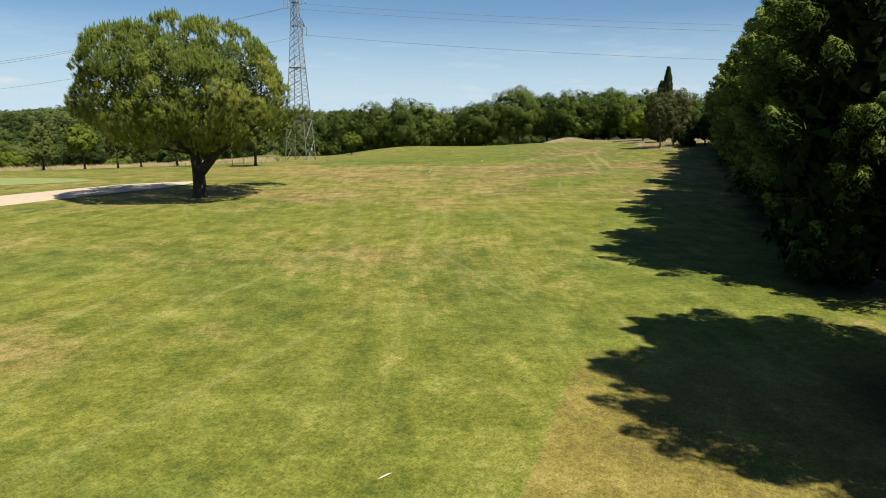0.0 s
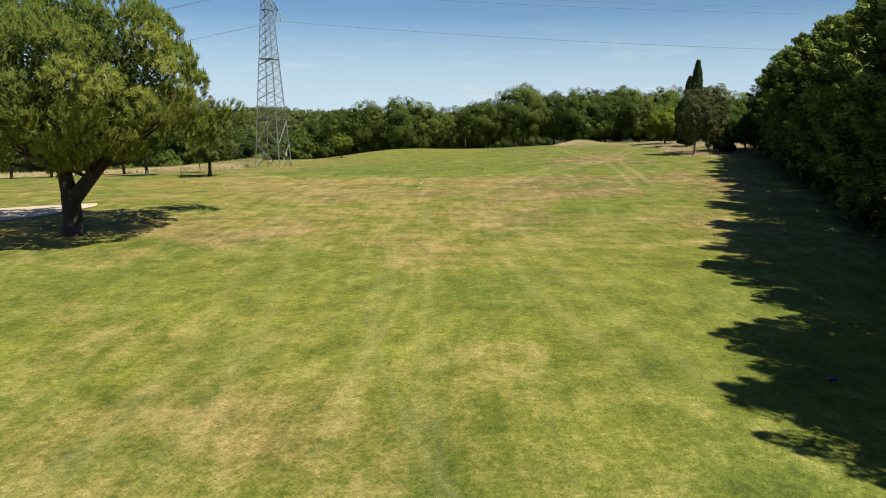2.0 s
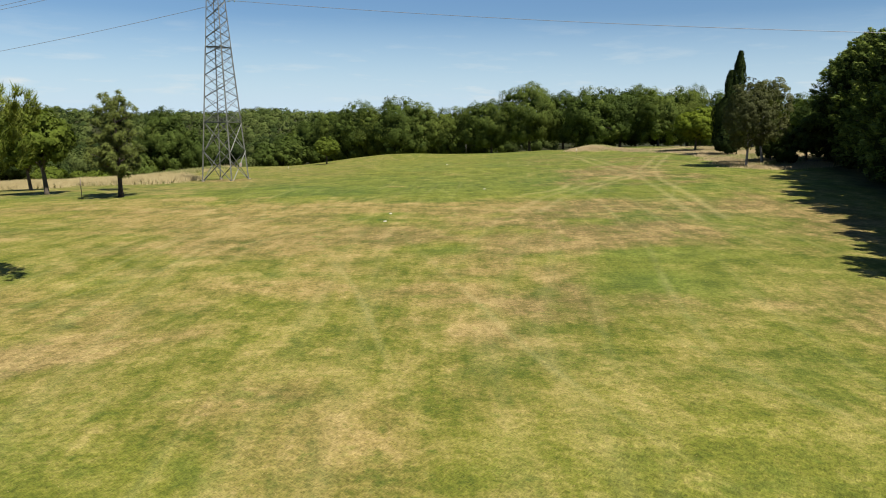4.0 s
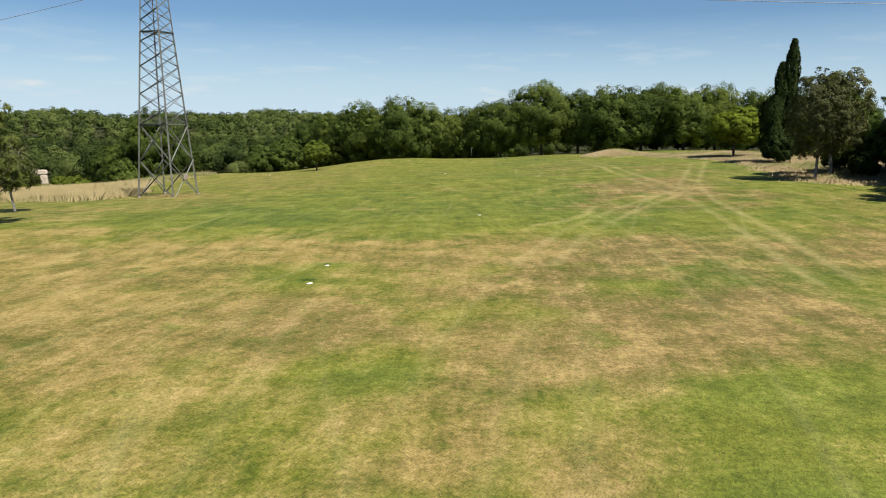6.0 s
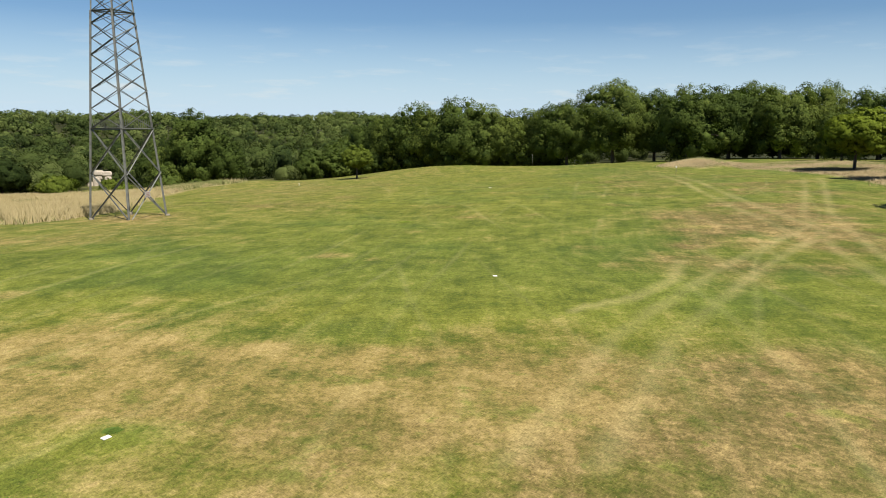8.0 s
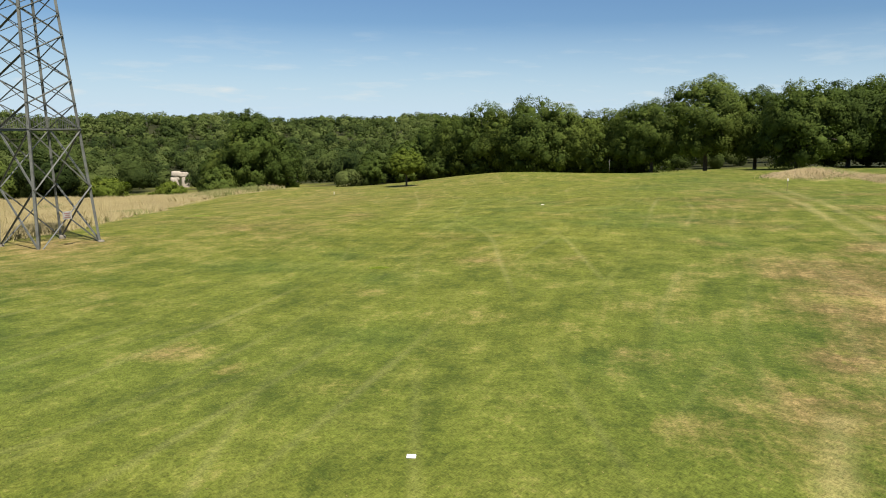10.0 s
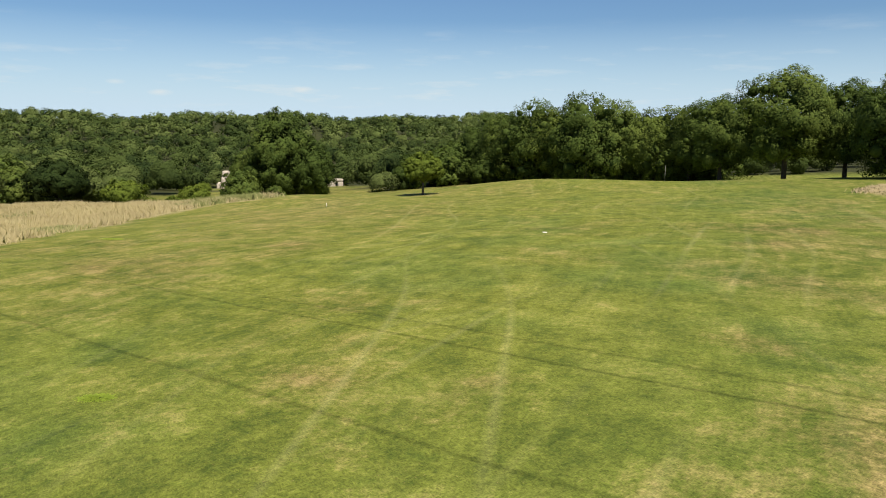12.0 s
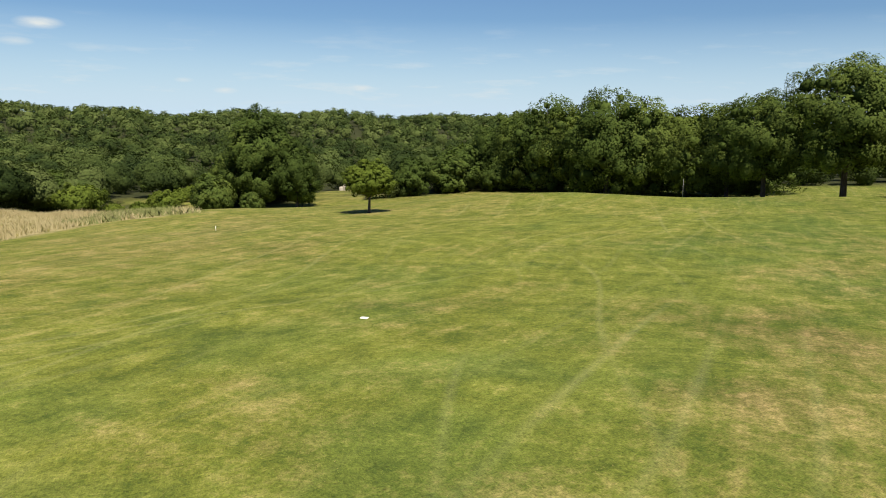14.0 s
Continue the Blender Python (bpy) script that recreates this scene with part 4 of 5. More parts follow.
def conifer(m, height, radius, seed, group, count=6500, spray=0.52):
    """One tree of the tall screen: plumes of drooping flat sprays down to the ground."""
    rng = np.random.default_rng(seed)
    tree = empty("conifer", m, "tall dense dark green cypress in the boundary screen", "conifer", group)
    plumes = 130
    ph = height * (0.02 + 0.97 * rng.random(plumes) ** 0.9)
    pa = rng.random(plumes) * 2 * math.pi
    pt = ph / height
    pr = radius * np.clip((1 - pt) * 2.6, 0.03, 1) ** 0.6 * (0.66 + 0.40 * rng.random(plumes)) * (0.45 + 0.55 * smooth(0.0, 0.42, pt))
    pout = np.stack([np.cos(pa), np.sin(pa), 0 * pa], 1)
    pway = unit(pout + np.array([0, 0, 1.0]) * (0.35 + 0.9 * pt ** 2 + 0.5 * rng.random(plumes))[:, None])
    plen = (2.1 - 0.8 * pt) * (0.7 + 0.6 * rng.random(plumes))
    pick = rng.integers(0, plumes, count)
    u = rng.random(count) ** 0.75
    fan = unit(rng.normal(size=(count, 3)) + np.array([0, 0, 0.3]))
    thick = 0.34 * plen[pick] * np.sin(np.pi * np.clip(u, 0, 1) ** 0.7) ** 0.7 * (0.70 + 0.40 * rng.random(count)) + 0.04
    p = pout[pick] * pr[pick][:, None] + np.stack([0 * u, 0 * u, ph[pick]], 1) + pway[pick] * ((u - 0.72) * plen[pick])[:, None] + fan * thick[:, None] * np.array([1, 1, 0.75])
    p[:, 2] = np.clip(p[:, 2], 0.05, None)
    way = pway[pick] + 0.7 * fan + 0.25 * rng.normal(size=(count, 3))
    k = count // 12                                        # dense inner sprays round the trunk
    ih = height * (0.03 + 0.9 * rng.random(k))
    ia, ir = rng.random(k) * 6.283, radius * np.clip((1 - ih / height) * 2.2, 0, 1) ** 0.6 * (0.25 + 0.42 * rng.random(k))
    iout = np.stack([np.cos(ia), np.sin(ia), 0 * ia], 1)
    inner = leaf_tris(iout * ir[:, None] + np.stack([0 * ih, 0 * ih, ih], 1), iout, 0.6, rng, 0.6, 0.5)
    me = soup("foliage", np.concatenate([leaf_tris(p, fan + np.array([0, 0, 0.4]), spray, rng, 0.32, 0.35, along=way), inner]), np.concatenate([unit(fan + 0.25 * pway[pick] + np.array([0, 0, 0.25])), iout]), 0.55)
    me.attributes.new("tone", "FLOAT", "POINT").data.foreach_set("value", np.repeat(np.concatenate([1.5 * (u - 0.62) + 0.6 * (rng.random(plumes)[pick] - 0.5), np.full(k, -0.7)]), 3).astype(np.float32))      # tips painted lighter and yellower as if sunlit, inner sprays dark as if shaded
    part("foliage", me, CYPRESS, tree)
    bm = bmesh.new()
    tube(bm, [(0, 0, -0.2), (0, 0, 0.4), (0.05, 0, height * 0.5), (0, 0, height * 0.93)], [0.34, 0.25, 0.16, 0.03], 8)
    part("trunk", bm, BARK, tree, "brown trunk")
    for k in range(12):
        z, a = 0.8 + k / 12 * height * 0.7, rng.random() * 6.28
        r = radius * (1 - z / height) ** 0.6 * 0.85
        bm = bmesh.new()
        tube(bm, [(0, 0, z), (math.cos(a) * r * 0.5, math.sin(a) * r * 0.5, z + 0.3), (math.cos(a) * r, math.sin(a) * r, z + 0.2)], [0.06, 0.04, 0.015], 5)
        part("branch", bm, BARK, tree, "dead brown inner branch")
    return tree


SCREEN = "tall cypress screen along the fairway"


def screen_x(y):
    return 21.9 + (y - 43.6) * 0.345 + 0.9 * float(smooth(60, 95, y))


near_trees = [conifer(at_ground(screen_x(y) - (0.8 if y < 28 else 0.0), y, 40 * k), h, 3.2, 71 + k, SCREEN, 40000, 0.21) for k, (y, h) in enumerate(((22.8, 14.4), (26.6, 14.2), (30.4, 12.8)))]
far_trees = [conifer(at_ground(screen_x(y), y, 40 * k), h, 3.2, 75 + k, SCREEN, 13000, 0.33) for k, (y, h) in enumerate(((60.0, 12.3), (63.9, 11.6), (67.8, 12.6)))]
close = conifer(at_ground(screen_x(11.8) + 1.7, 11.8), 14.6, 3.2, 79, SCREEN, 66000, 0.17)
copy_thing(close, at_ground(screen_x(8.2) + 1.9, 8.2, 150, 1.08))
copy_thing(far_trees[0], at_ground(screen_x(18.4) + 3.8, 18.4, 80, 0.95))
rng = np.random.default_rng(9)
for k, y in enumerate((34.2, 38.0, 41.8, 45.6, 49.2, 52.8, 56.4, 71.6, 75.4, 79.2, 83, 86.8, 90.6, 94.4, 98.2, 102, 105.8, 109.4)):
    proto = (near_trees if 7 < y < 45 else far_trees)[k % 3]
    tall = (1.02 + 0.08 * rng.random()) if y < 58 else 0.99 - 0.07 * float(smooth(60, 105, y)) + 0.10 * rng.random()
    copy_thing(proto, at_ground(screen_x(y) + rng.normal() * 0.3, y, rng.random() * 360, tall, 1.10))


def birch(x, y):
    broad = broadleaf(at_ground(x, y), "birch with a pale trunk and thin grey-green crown in dry grass", "birch tree", "", 9.8, 3.5, 0.2, 0.12, 32000, BIRCH, 81, "birch", 300, 0.10, 1.0, -0.92, BIRCH_BARK, 0.009, 60, core=0)
    return broad


birch(32.8, 103.5)
broadleaf(at_ground(36.2, 107.5), "thin grey-green birch behind the first one", "birch tree", "", 10.0, 3.0, 0.4, 0.16, 15000, BIRCH, 82, "birch", 70, 0.18, 1.0, -0.7, BIRCH_BARK, 0.010, 60, core=0)


def column_cypress(x, y):
    rng = np.random.default_rng(83)
    tree = empty("column_cypress", at_ground(x, y), "tall narrow dark columnar cypress with a split top", "cypress tree")
    parts, lean = [], []
    for cx, top, r, n in ((0.55, 13.5, 0.72, 8500), (-0.50, 11.0, 0.72, 6500), (-1.0, 7.5, 1.25, 5500)):
        h = 0.5 + (top - 0.5) * rng.random(n)
        a = rng.random(n) * 6.283
        t = (h - 0.5) / (top - 0.5)
        rad = r * np.clip(np.minimum((t + 0.06) * 4.0, (1 - t) * 4.0 + 0.12), 0, 1) ** 0.7 * (0.60 + 0.75 * grain(a * 2 + 30, h, 0.9, 84)) * np.where(rng.random(n) < 0.2, rng.random(n), 1)
        out = np.stack([np.cos(a), np.sin(a), 0 * a], 1)
        p = out * rad[:, None] + np.stack([cx + 0 * h, 0 * h, h], 1)
        parts.append(leaf_tris(p, out, 0.34, rng, 0.45, 0.6, along=out * 0.5 + np.array([0, 0, 1.0])))
        lean.append(unit(out + np.array([0, 0, 0.35])))
    part("foliage", soup("foliage", np.concatenate(parts), np.concatenate(lean), 0.5), DARK, tree)
    bm = bmesh.new()
    tube(bm, [(0, 0, -0.2), (0, 0, 0.5), (0.1, 0, 6), (0, 0, 12)], [0.30, 0.22, 0.15, 0.04], 8)
    part("trunk", bm, BARK, tree)


column_cypress(40.2, 126.3)
broadleaf(at_ground(42, 144), "rounded yellow-green tree standing in dry rough", "tree", "", 7.4, 4.9, 0.5, 0.22, 20000, GOLDEN, 85, "round_tree", 90, 0.20, 1.0, -0.45, flat=0.6)
broadleaf(at_ground(38.5, 110.5), "dark shrub at the end of the conifer screen", "shrub", "shrubs at the screen's end", 3.4, 2.0, 0.1, 0.26, 5000, CYPRESS, 86, "shrub", 22, 0.34, 1.0, -0.8)
copy_thing(broadleaf(at_ground(39.0, 123.6), "dark shrub at the foot of the column cypress", "shrub", "", 3.0, 1.9, 0.0, 0.24, 4500, DARK, 89, "shrub", 22, 0.34, 1.0, -0.8), at_ground(37.4, 105.0, 60, 0.7))
broadleaf(at_ground(41.5, 108.5), "dark shrub at the end of the conifer screen", "shrub", "shrubs at the screen's end", 4.6, 2.4, 0.1, 0.26, 6000, CYPRESS, 87, "shrub", 22, 0.34, 1.0, -0.8)
broadleaf(at_ground(-23.5, 175.7), "small bright green tree alone on the mown grass", "tree", "", 6.0, 3.5, 0.9, 0.17, 16000, OAK_LIGHT, 88, "small_tree", 96, 0.17, 1.0, -0.6, core=0, flat=0.7)

# young trees at the edge of the meadow
YOUNG = "young trees at the meadow's edge"
def open_pine(x, y, height, reach, seed):
    """A young pine: a straight trunk with whorls of rising branches that carry needle tufts."""
    rng = np.random.default_rng(seed)
    tree = empty("young_pine", at_ground(x, y), "young pine with open olive needles and a bare trunk", "pine tree", YOUNG)
    bm = bmesh.new()
    tube(bm, [(0, 0, -0.15), (0.02, 0, 0.6), (0.06, 0.02, height * 0.5), (0, 0, height * 0.97)], [0.26, 0.17, 0.11, 0.02], 8)
    part("trunk", bm, PINE_BARK, tree)
    centres = []
    for z in np.arange(1.7, height - 0.3, 0.5):
        t = (z - 1.7) / (height - 1.7)
        for k in range(5):
            a, length = rng.random() * 6.283, reach * (1 - t) ** 0.75 * (0.55 + 0.55 * rng.random()) + 0.25
            out = np.array([math.cos(a), math.sin(a), 0.30 + 0.4 * t])
            tip = np.array([0, 0, z]) + out * length
            bm = bmesh.new()
            tube(bm, [(0, 0, z), tuple(np.array([0, 0, z - 0.06]) + out * length * 0.5), tuple(tip)], [0.045, 0.03, 0.012], 4)
            part("branch", bm, PINE_BARK, tree)
            for f in np.linspace(0.45, 1.0, max(2, int(length * 2.6))):
                centres.append(np.array([0, 0, z]) + out * length * f + rng.normal(size=3) * 0.16)
    tc = np.repeat(np.array(centres), 62, axis=0)
    v = unit(rng.normal(size=tc.shape) + np.array([0, 0, 0.5]))
    p = tc + v * (0.10 + 0.22 * rng.random((len(tc), 1)))
    part("needles", soup("needles", leaf_tris(p, unit(v + np.array([0.3, -0.5, 0.6])), 0.34, rng, 0.18, 0.3, along=v), unit(v + np.array([0, 0, 0.5])), 0.55), OPEN_PINE, tree)
    return tree


young = open_pine(-23.6, 85.7, 7.9, 2.8, 90)
broadleaf(at_ground(-27.4, 93.6), "thin pale-stemmed sapling behind the young pine", "sapling", YOUNG, 5.4, 1.7, 1.0, 0.17, 3200, BIRCH, 92, "sapling", 34, 0.22, 1.0, -0.8, BIRCH_BARK, 0.008, 60, core=0)
young_pine = broadleaf(at_ground(-32.0, 90.0), "young tree with layered green leaves at the meadow's edge", "tree", YOUNG, 7.6, 3.3, 1.3, 0.26, 9500, OAK_LIGHT, 91, "young_tree", 46, 0.21, 1.0, -0.6, BARK, 0.02, 40, core=0.5)
for x, y, s, which in ((-38.3, 98, 0.85, young_pine), (-43.0, 97, 0.75, young), (-45.3, 94.8, 0.8, young), (-49.5, 94, 0.85, young_pine), (-57, 97, 0.8, young)):
    copy_thing(which, at_ground(x, y, x * 37, s))

# oaks behind the green
OAKS = "tall oaks at the end of the fairway"
oak_a = broadleaf(at_ground(25, 227), "large spreading oak with a dark rounded crown", "oak tree", OAKS, 21.9, 11.0, 1.2, 0.30, 34000, OAK, 101, "oak", 64, 0.25, 1.0, -0.85)
oak_b = broadleaf(at_ground(36.4, 202), "tall oak with lumpy dark green crown", "oak tree", OAKS, 14.6, 7.6, -1.0, 0.28, 22000, OAK, 102, "oak", 50, 0.27, 1.0, -0.95, skirt=0.7)
oak_c = broadleaf(at_ground(-6, 246), "tall oak with foliage down to the grass", "oak tree", OAKS, 19.5, 10.2, -1.4, 0.33, 17000, OAK, 103, "oak", 60, 0.255, 1.0, -0.97, skirt=0.7)
oak_d = broadleaf(at_ground(9, 236, 0, 0.93), "oak with lighter green leaves among the belt", "oak tree", OAKS, 18.0, 9.8, -1.4, 0.33, 16500, OAK_MID, 104, "oak", 58, 0.255, 1.0, -0.95, skirt=0.7)
for x, y, s, which in ((14.5, 230, 0.82, oak_a), (35, 230, 0.88, oak_a), (2, 243, 1.04, oak_d), (-13, 246, 1.10, oak_c), (-20, 251, 1.14, oak_d), (-27, 257, 1.08, oak_c),
                       (-35, 263, 1.06, oak_d), (-43, 269, 0.96, oak_c), (45, 205, 1.08, oak_b), (53, 200, 1.02, oak_b), (61, 203, 0.86, oak_d), (70, 199, 1.0, oak_b),
                       (80, 203, 0.86, oak_d), (42, 222, 0.94, oak_c), (54, 224, 0.84, oak_a), (66, 222, 0.90, oak_c), (92, 206, 1.0, oak_b),
                       (14, 252, 0.95, oak_c), (-6, 260, 1.05, oak_d), (-50, 276, 0.9, oak_d), (57, 183, 0.66, oak_b), (66, 178, 0.70, oak_b), (76, 174, 0.70, oak_b)):
    copy_thing(which, at_ground(x, y, x * 53 + y * 17, s))

# dark undergrowth between the trunks
UNDER = "undergrowth between the oaks"
under = broadleaf(at_ground(-16, 251), "dark leafy bush growing between oak trunks", "bush", UNDER, 4.2, 3.6, -0.4, 0.34, 3600, OAK, 105, "bush", 26, 0.30, 1.0, -0.5)
for k, x in enumerate((-46, -40, -34, -28, -22, -10, -4, 2, 7, 12, 44, 49, 55, 60, 65, 70, 75, 81, 87, 94)):
    y = float(np.interp(x, (-46, -30, -6, 12, 40, 60, 80, 95), (274, 262, 252, 242, 214, 208, 206, 208)))
    copy_thing(under, at_ground(x, y + 2.5 * math.sin(k * 2.1), k * 67, 0.85 + 0.35 * abs(math.sin(k * 1.7)), 1.15))

# trees at the edge of the valley wood
EDGE = "trees at the edge of the wood"
side = broadleaf(at_ground(-76.0, 219.5, sink=0.5), "tall dark oak standing before the wood", "oak tree", EDGE, 21.5, 7.8, 0.4, 0.35, 24000, OAK, 111, "oak", 60, 0.26, 1.0, -0.95, skirt=0.7)
copy_thing(side, at_ground(-67.8, 221, 130, 0.66))
copy_thing(side, at_ground(-84.5, 221, 220, 0.55))
bush = broadleaf(at_ground(-93, 193), "wide yellow-green bush at the wood's edge", "bush", EDGE, 5.5, 5.0, 0.0, 0.28, 9000, OAK_LIGHT, 112, "bush", 30, 0.30, 1.0, -0.3)
copy_thing(bush, at_ground(-101, 190, 70, 0.9))
for x, y, s in ((-84, 131, 0.8), (-89, 208, 0.8), (-94, 200.5, 0.45), (-90, 203, 0.5), (-68, 223, 0.7), (-93, 212, 0.55), (-98, 219, 0.5), (-103, 226, 0.55), (-87, 206.5, 0.5), (-108, 233, 0.55), (-84, 214, 0.45)):
    copy_thing(bush, at_ground(x, y, x * 31, s))
broadleaf(at_ground(-94.5, 180), "dark dense rounded tree at the wood's edge", "tree", EDGE, 7.8, 6.2, 0.0, 0.32, 14000, DARK, 113, "dark_tree", 36, 0.28, 1.0, -0.4)


edge_tree = broadleaf(at_ground(-81, 234, sink=1.2), "rounded green tree in the first row of the wood", "tree", EDGE, 12.0, 5.6, 0.0, 0.40, 10000, OAK, 114, "edge_tree", 44, 0.27, 1.0, -0.9, skirt=0.6)
for k, (x, y, s) in enumerate(((-72, 213, 0.42), (-83, 214, 0.40), (-104, 194, 0.62), (-112, 186, 0.8), (-118, 176, 0.9), (-108, 200, 0.85), (-84, 228, 0.8), (-92, 231, 0.95), (-56, 246, 0.85),
                               (-50, 254, 0.95), (-86, 243, 1.05), (-122, 190, 1.1), (-52, 263, 1.1), (-101, 246, 1.1), (-40, 258, 0.75))):
    if glade(x, y) < 0.5 or s < 0.45:
        copy_thing(edge_tree, at_ground(x, y, x * 41 + y * 7, s, 1.08 + 0.12 * math.sin(k * 2.3), 1.5 * s))
# low trees on both sides of the open strip
for x, y, s in ((-77.6, 209, 0.78), (-128, 246, 0.62), (-134, 245, 0.72), (-139, 238, 0.75)):
    copy_thing(edge_tree, at_ground(x, y, x * 29, s, 1.0, 1.2 * s))


# ---------------------------------------------------------------- woods
def wood_edge(x):
    return np.interp(x, (-400, -112, -100, -92, -86, -62, -54, -46, -30, 0, 60, 140), (95, 110, 150, 200, 222, 232, 240, 252, 262, 254, 286, 276))


def in_wood(x, y):
    keep = y > wood_edge(x) + 6 * (grain(x, y, 14, 121) - 0.5)
    keep &= glade(x, y) < 0.5
    return keep


def wood(name, label, near, far, spacing, per_tree, leaf, seed):
    """A stretch of the wood, as one mesh of many crowns."""
    rng = np.random.default_rng(seed)
    g = np.arange(-900, 420, spacing)
    x, y = np.meshgrid(g, np.arange(90, 1000, spacing))
    x = (x + rng.uniform(-0.5, 0.5, x.shape) * spacing).ravel()
    y = (y + rng.uniform(-0.5, 0.5, y.shape) * spacing).ravel()
    d = np.hypot(x - 5, y - 70)
    bear = np.degrees(np.arctan2(x - 5, y - 70))
    k = (d >= near) & (d < far) & in_wood(x, y) & (bear > -66) & (bear < np.where(d > 300, -2, 14))
    x, y = x[k], y[k]
    n = len(x)
    size = 0.60 + 0.42 * rng.random(n) + 0.30 * rng.random(n) ** 5
    size *= 0.50 + 0.50 * smooth(0, 34, y - wood_edge(x) + 10 * (grain(x, y, 9, seed + 1) - 0.5))
    hgt = 11.5 * size
    rad = spacing * (0.21 + 0.23 * size)
    base = terrain(x, y) - 0.10 * hgt
    deep = smooth(8, 26, y - wood_edge(x))                  # only the tops show inside the wood
    crown = np.stack([x, y, base + hgt * 0.55], -1)
    size3 = np.stack([rad, rad, hgt * 0.45], -1)
    lobes = 11
    ld = unit(rng.normal(size=(n, lobes, 3)) + np.stack([0 * x, 0 * x - 0.25, 0.15 + 0.6 * deep], -1)[:, None])
    lc = crown[:, None] + ld * size3[:, None] * (0.52 + 0.22 * rng.random((n, lobes, 1)))
    lr = rad[:, None] * (0.30 + 0.20 * rng.random((n, lobes)))
    pick = rng.integers(0, lobes, (n, per_tree))
    row = np.arange(n)[:, None]
    v = unit(rng.normal(size=(n, per_tree, 3)) + 0.8 * ld[row, pick] + np.array([0, -0.15, 0.35]))
    p = lc[row, pick] + v * (lr[row, pick] * (0.82 + 0.30 * rng.random((n, per_tree))))[..., None]
    lean = unit(v + 0.8 * ld[row, pick] + 0.15 * rng.normal(size=v.shape)).reshape(-1, 3)
    me = soup(name, leaf_tris(p.reshape(-1, 3), lean, leaf, rng, 0.9, 0.3), lean, 0.68)
    own = 1.5 * (rng.random(n) - 0.45)
    tone = (own[:, None] + 0.5 * (rng.random((n, lobes)) - 0.5))[row, pick]
    me.attributes.new("tone", "FLOAT", "POINT").data.foreach_set("value", np.repeat(tone.ravel(), 3).astype(np.float32))
    trees = tagged(part(name, me, WOODS), label, "woodland", "", "stuff")
    dirs, faces = ball(1)
    inner = crown[:, None] + dirs * size3[:, None] * (0.50 * (1 + 0.10 * rng.normal(size=(n, len(dirs)))))[..., None]
    me = blob_mesh("inner_leaves", inner, faces)
    me.attributes.new("tone", "FLOAT", "POINT").data.foreach_set("value", np.repeat(own, len(dirs)).astype(np.float32))
    part("inner_leaves", me, WOODS, trees)


wood("woodland", "mixed green wood in the valley below the fairway", 110, 215, 12.0, 4300, 0.34, 131)
wood("valley_woodland", "green treetops filling the valley floor", 215, 330, 12.5, 1250, 0.52, 137)
wood("hill_woodland", "dense green wood on the valley's far slope", 330, 520, 14.0, 520, 0.80, 133)
wood("ridge_woodland", "distant wooded ridge on the skyline", 520, 800, 16.0, 170, 1.35, 135)


# ---------------------------------------------------------------- dry tall grass
def tall_grass(name, label, test, x0, x1, y0, y1, count, height, mat, seed, width=0.05):
    rng = np.random.default_rng(seed)
    x, y = rng.uniform(x0, x1, count), rng.uniform(y0, y1, count)
    keep = rng.random(count) < test(x, y)
    x, y = x[keep], y[keep]
    blades = []
    hh = height * (0.45 + 0.9 * grain(x, y, 3.5, seed + 1))
    for k in range(5):
        ox, oy = x + rng.normal(size=len(x)) * 0.40, y + rng.normal(size=len(x)) * 0.40
        a, lean = rng.uniform(-1.4, 1.4, len(x)), rng.normal(size=(len(x), 2)) * 0.45
        h = hh * (0.6 + 0.6 * rng.random(len(x)))
        z = terrain(ox, oy) - 0.05
        w = width * (0.7 + 0.6 * rng.random(len(x)))
        s = np.stack([np.cos(a) * w, np.sin(a) * w, 0 * a], 1)
        b = np.stack([ox, oy, z], 1)
        tip = b + np.stack([lean[:, 0] * h, lean[:, 1] * h, h], 1)
        blades.append(np.stack([b - s, b + s, tip], 1))
    blades = np.concatenate(blades)
    tagged(part(name, soup(name, blades, np.tile([0.0, -0.1, 1.0], (len(blades), 1)), 0.93), mat), label, "grass", "", "stuff")


tall_grass("meadow_grass", "tall dry straw-coloured meadow grass", meadow, -90, -22, 97, 182, 54000, 0.68, STRAW, 141, 0.042)
tall_grass("meadow_edge_grass", "thick dry grass along the front of the meadow", meadow, -62, -24, 99, 117, 16000, 0.60, STRAW, 157, 0.036)
tall_grass("meadow_weeds", "greener weeds among the dry grass", lambda x, y: meadow(x, y) * smooth(0.72, 0.86, grain(x, y, 6, 144) + 0.75 * blob(x, y, -45, 169, 10, 9)), -90, -24, 98, 182, 34000, 0.42, WEED, 143, 0.06)
tall_grass("tall_weeds", "tall green weeds at the tip of the dry meadow", lambda x, y: meadow(x, y) * smooth(0.25, 0.5, blob(x, y, -47, 168, 9, 9)) * smooth(0.3, 0.5, grain(x, y, 2.5, 150)), -62, -38, 154, 180, 6000, 0.75, WEED, 149, 0.07)
tall_grass("rough_grass", "dry uncut rough round the birches", rough_strip, 20, 56, 97, 177, 32000, 0.28, ROUGH, 145, 0.05)
tall_grass("rough_weeds", "weeds at the foot of the birch", lambda x, y: rough_strip(x, y) * smooth(0.50, 0.70, grain(x, y, 4, 148)), 26, 54, 98, 172, 16000, 0.3, WEED, 147, 0.05)


# ---------------------------------------------------------------- pylon and cables
PX, PY, TURN_P = -22.3, 107.3, -13.2
PZ = ground_z(PX, PY)


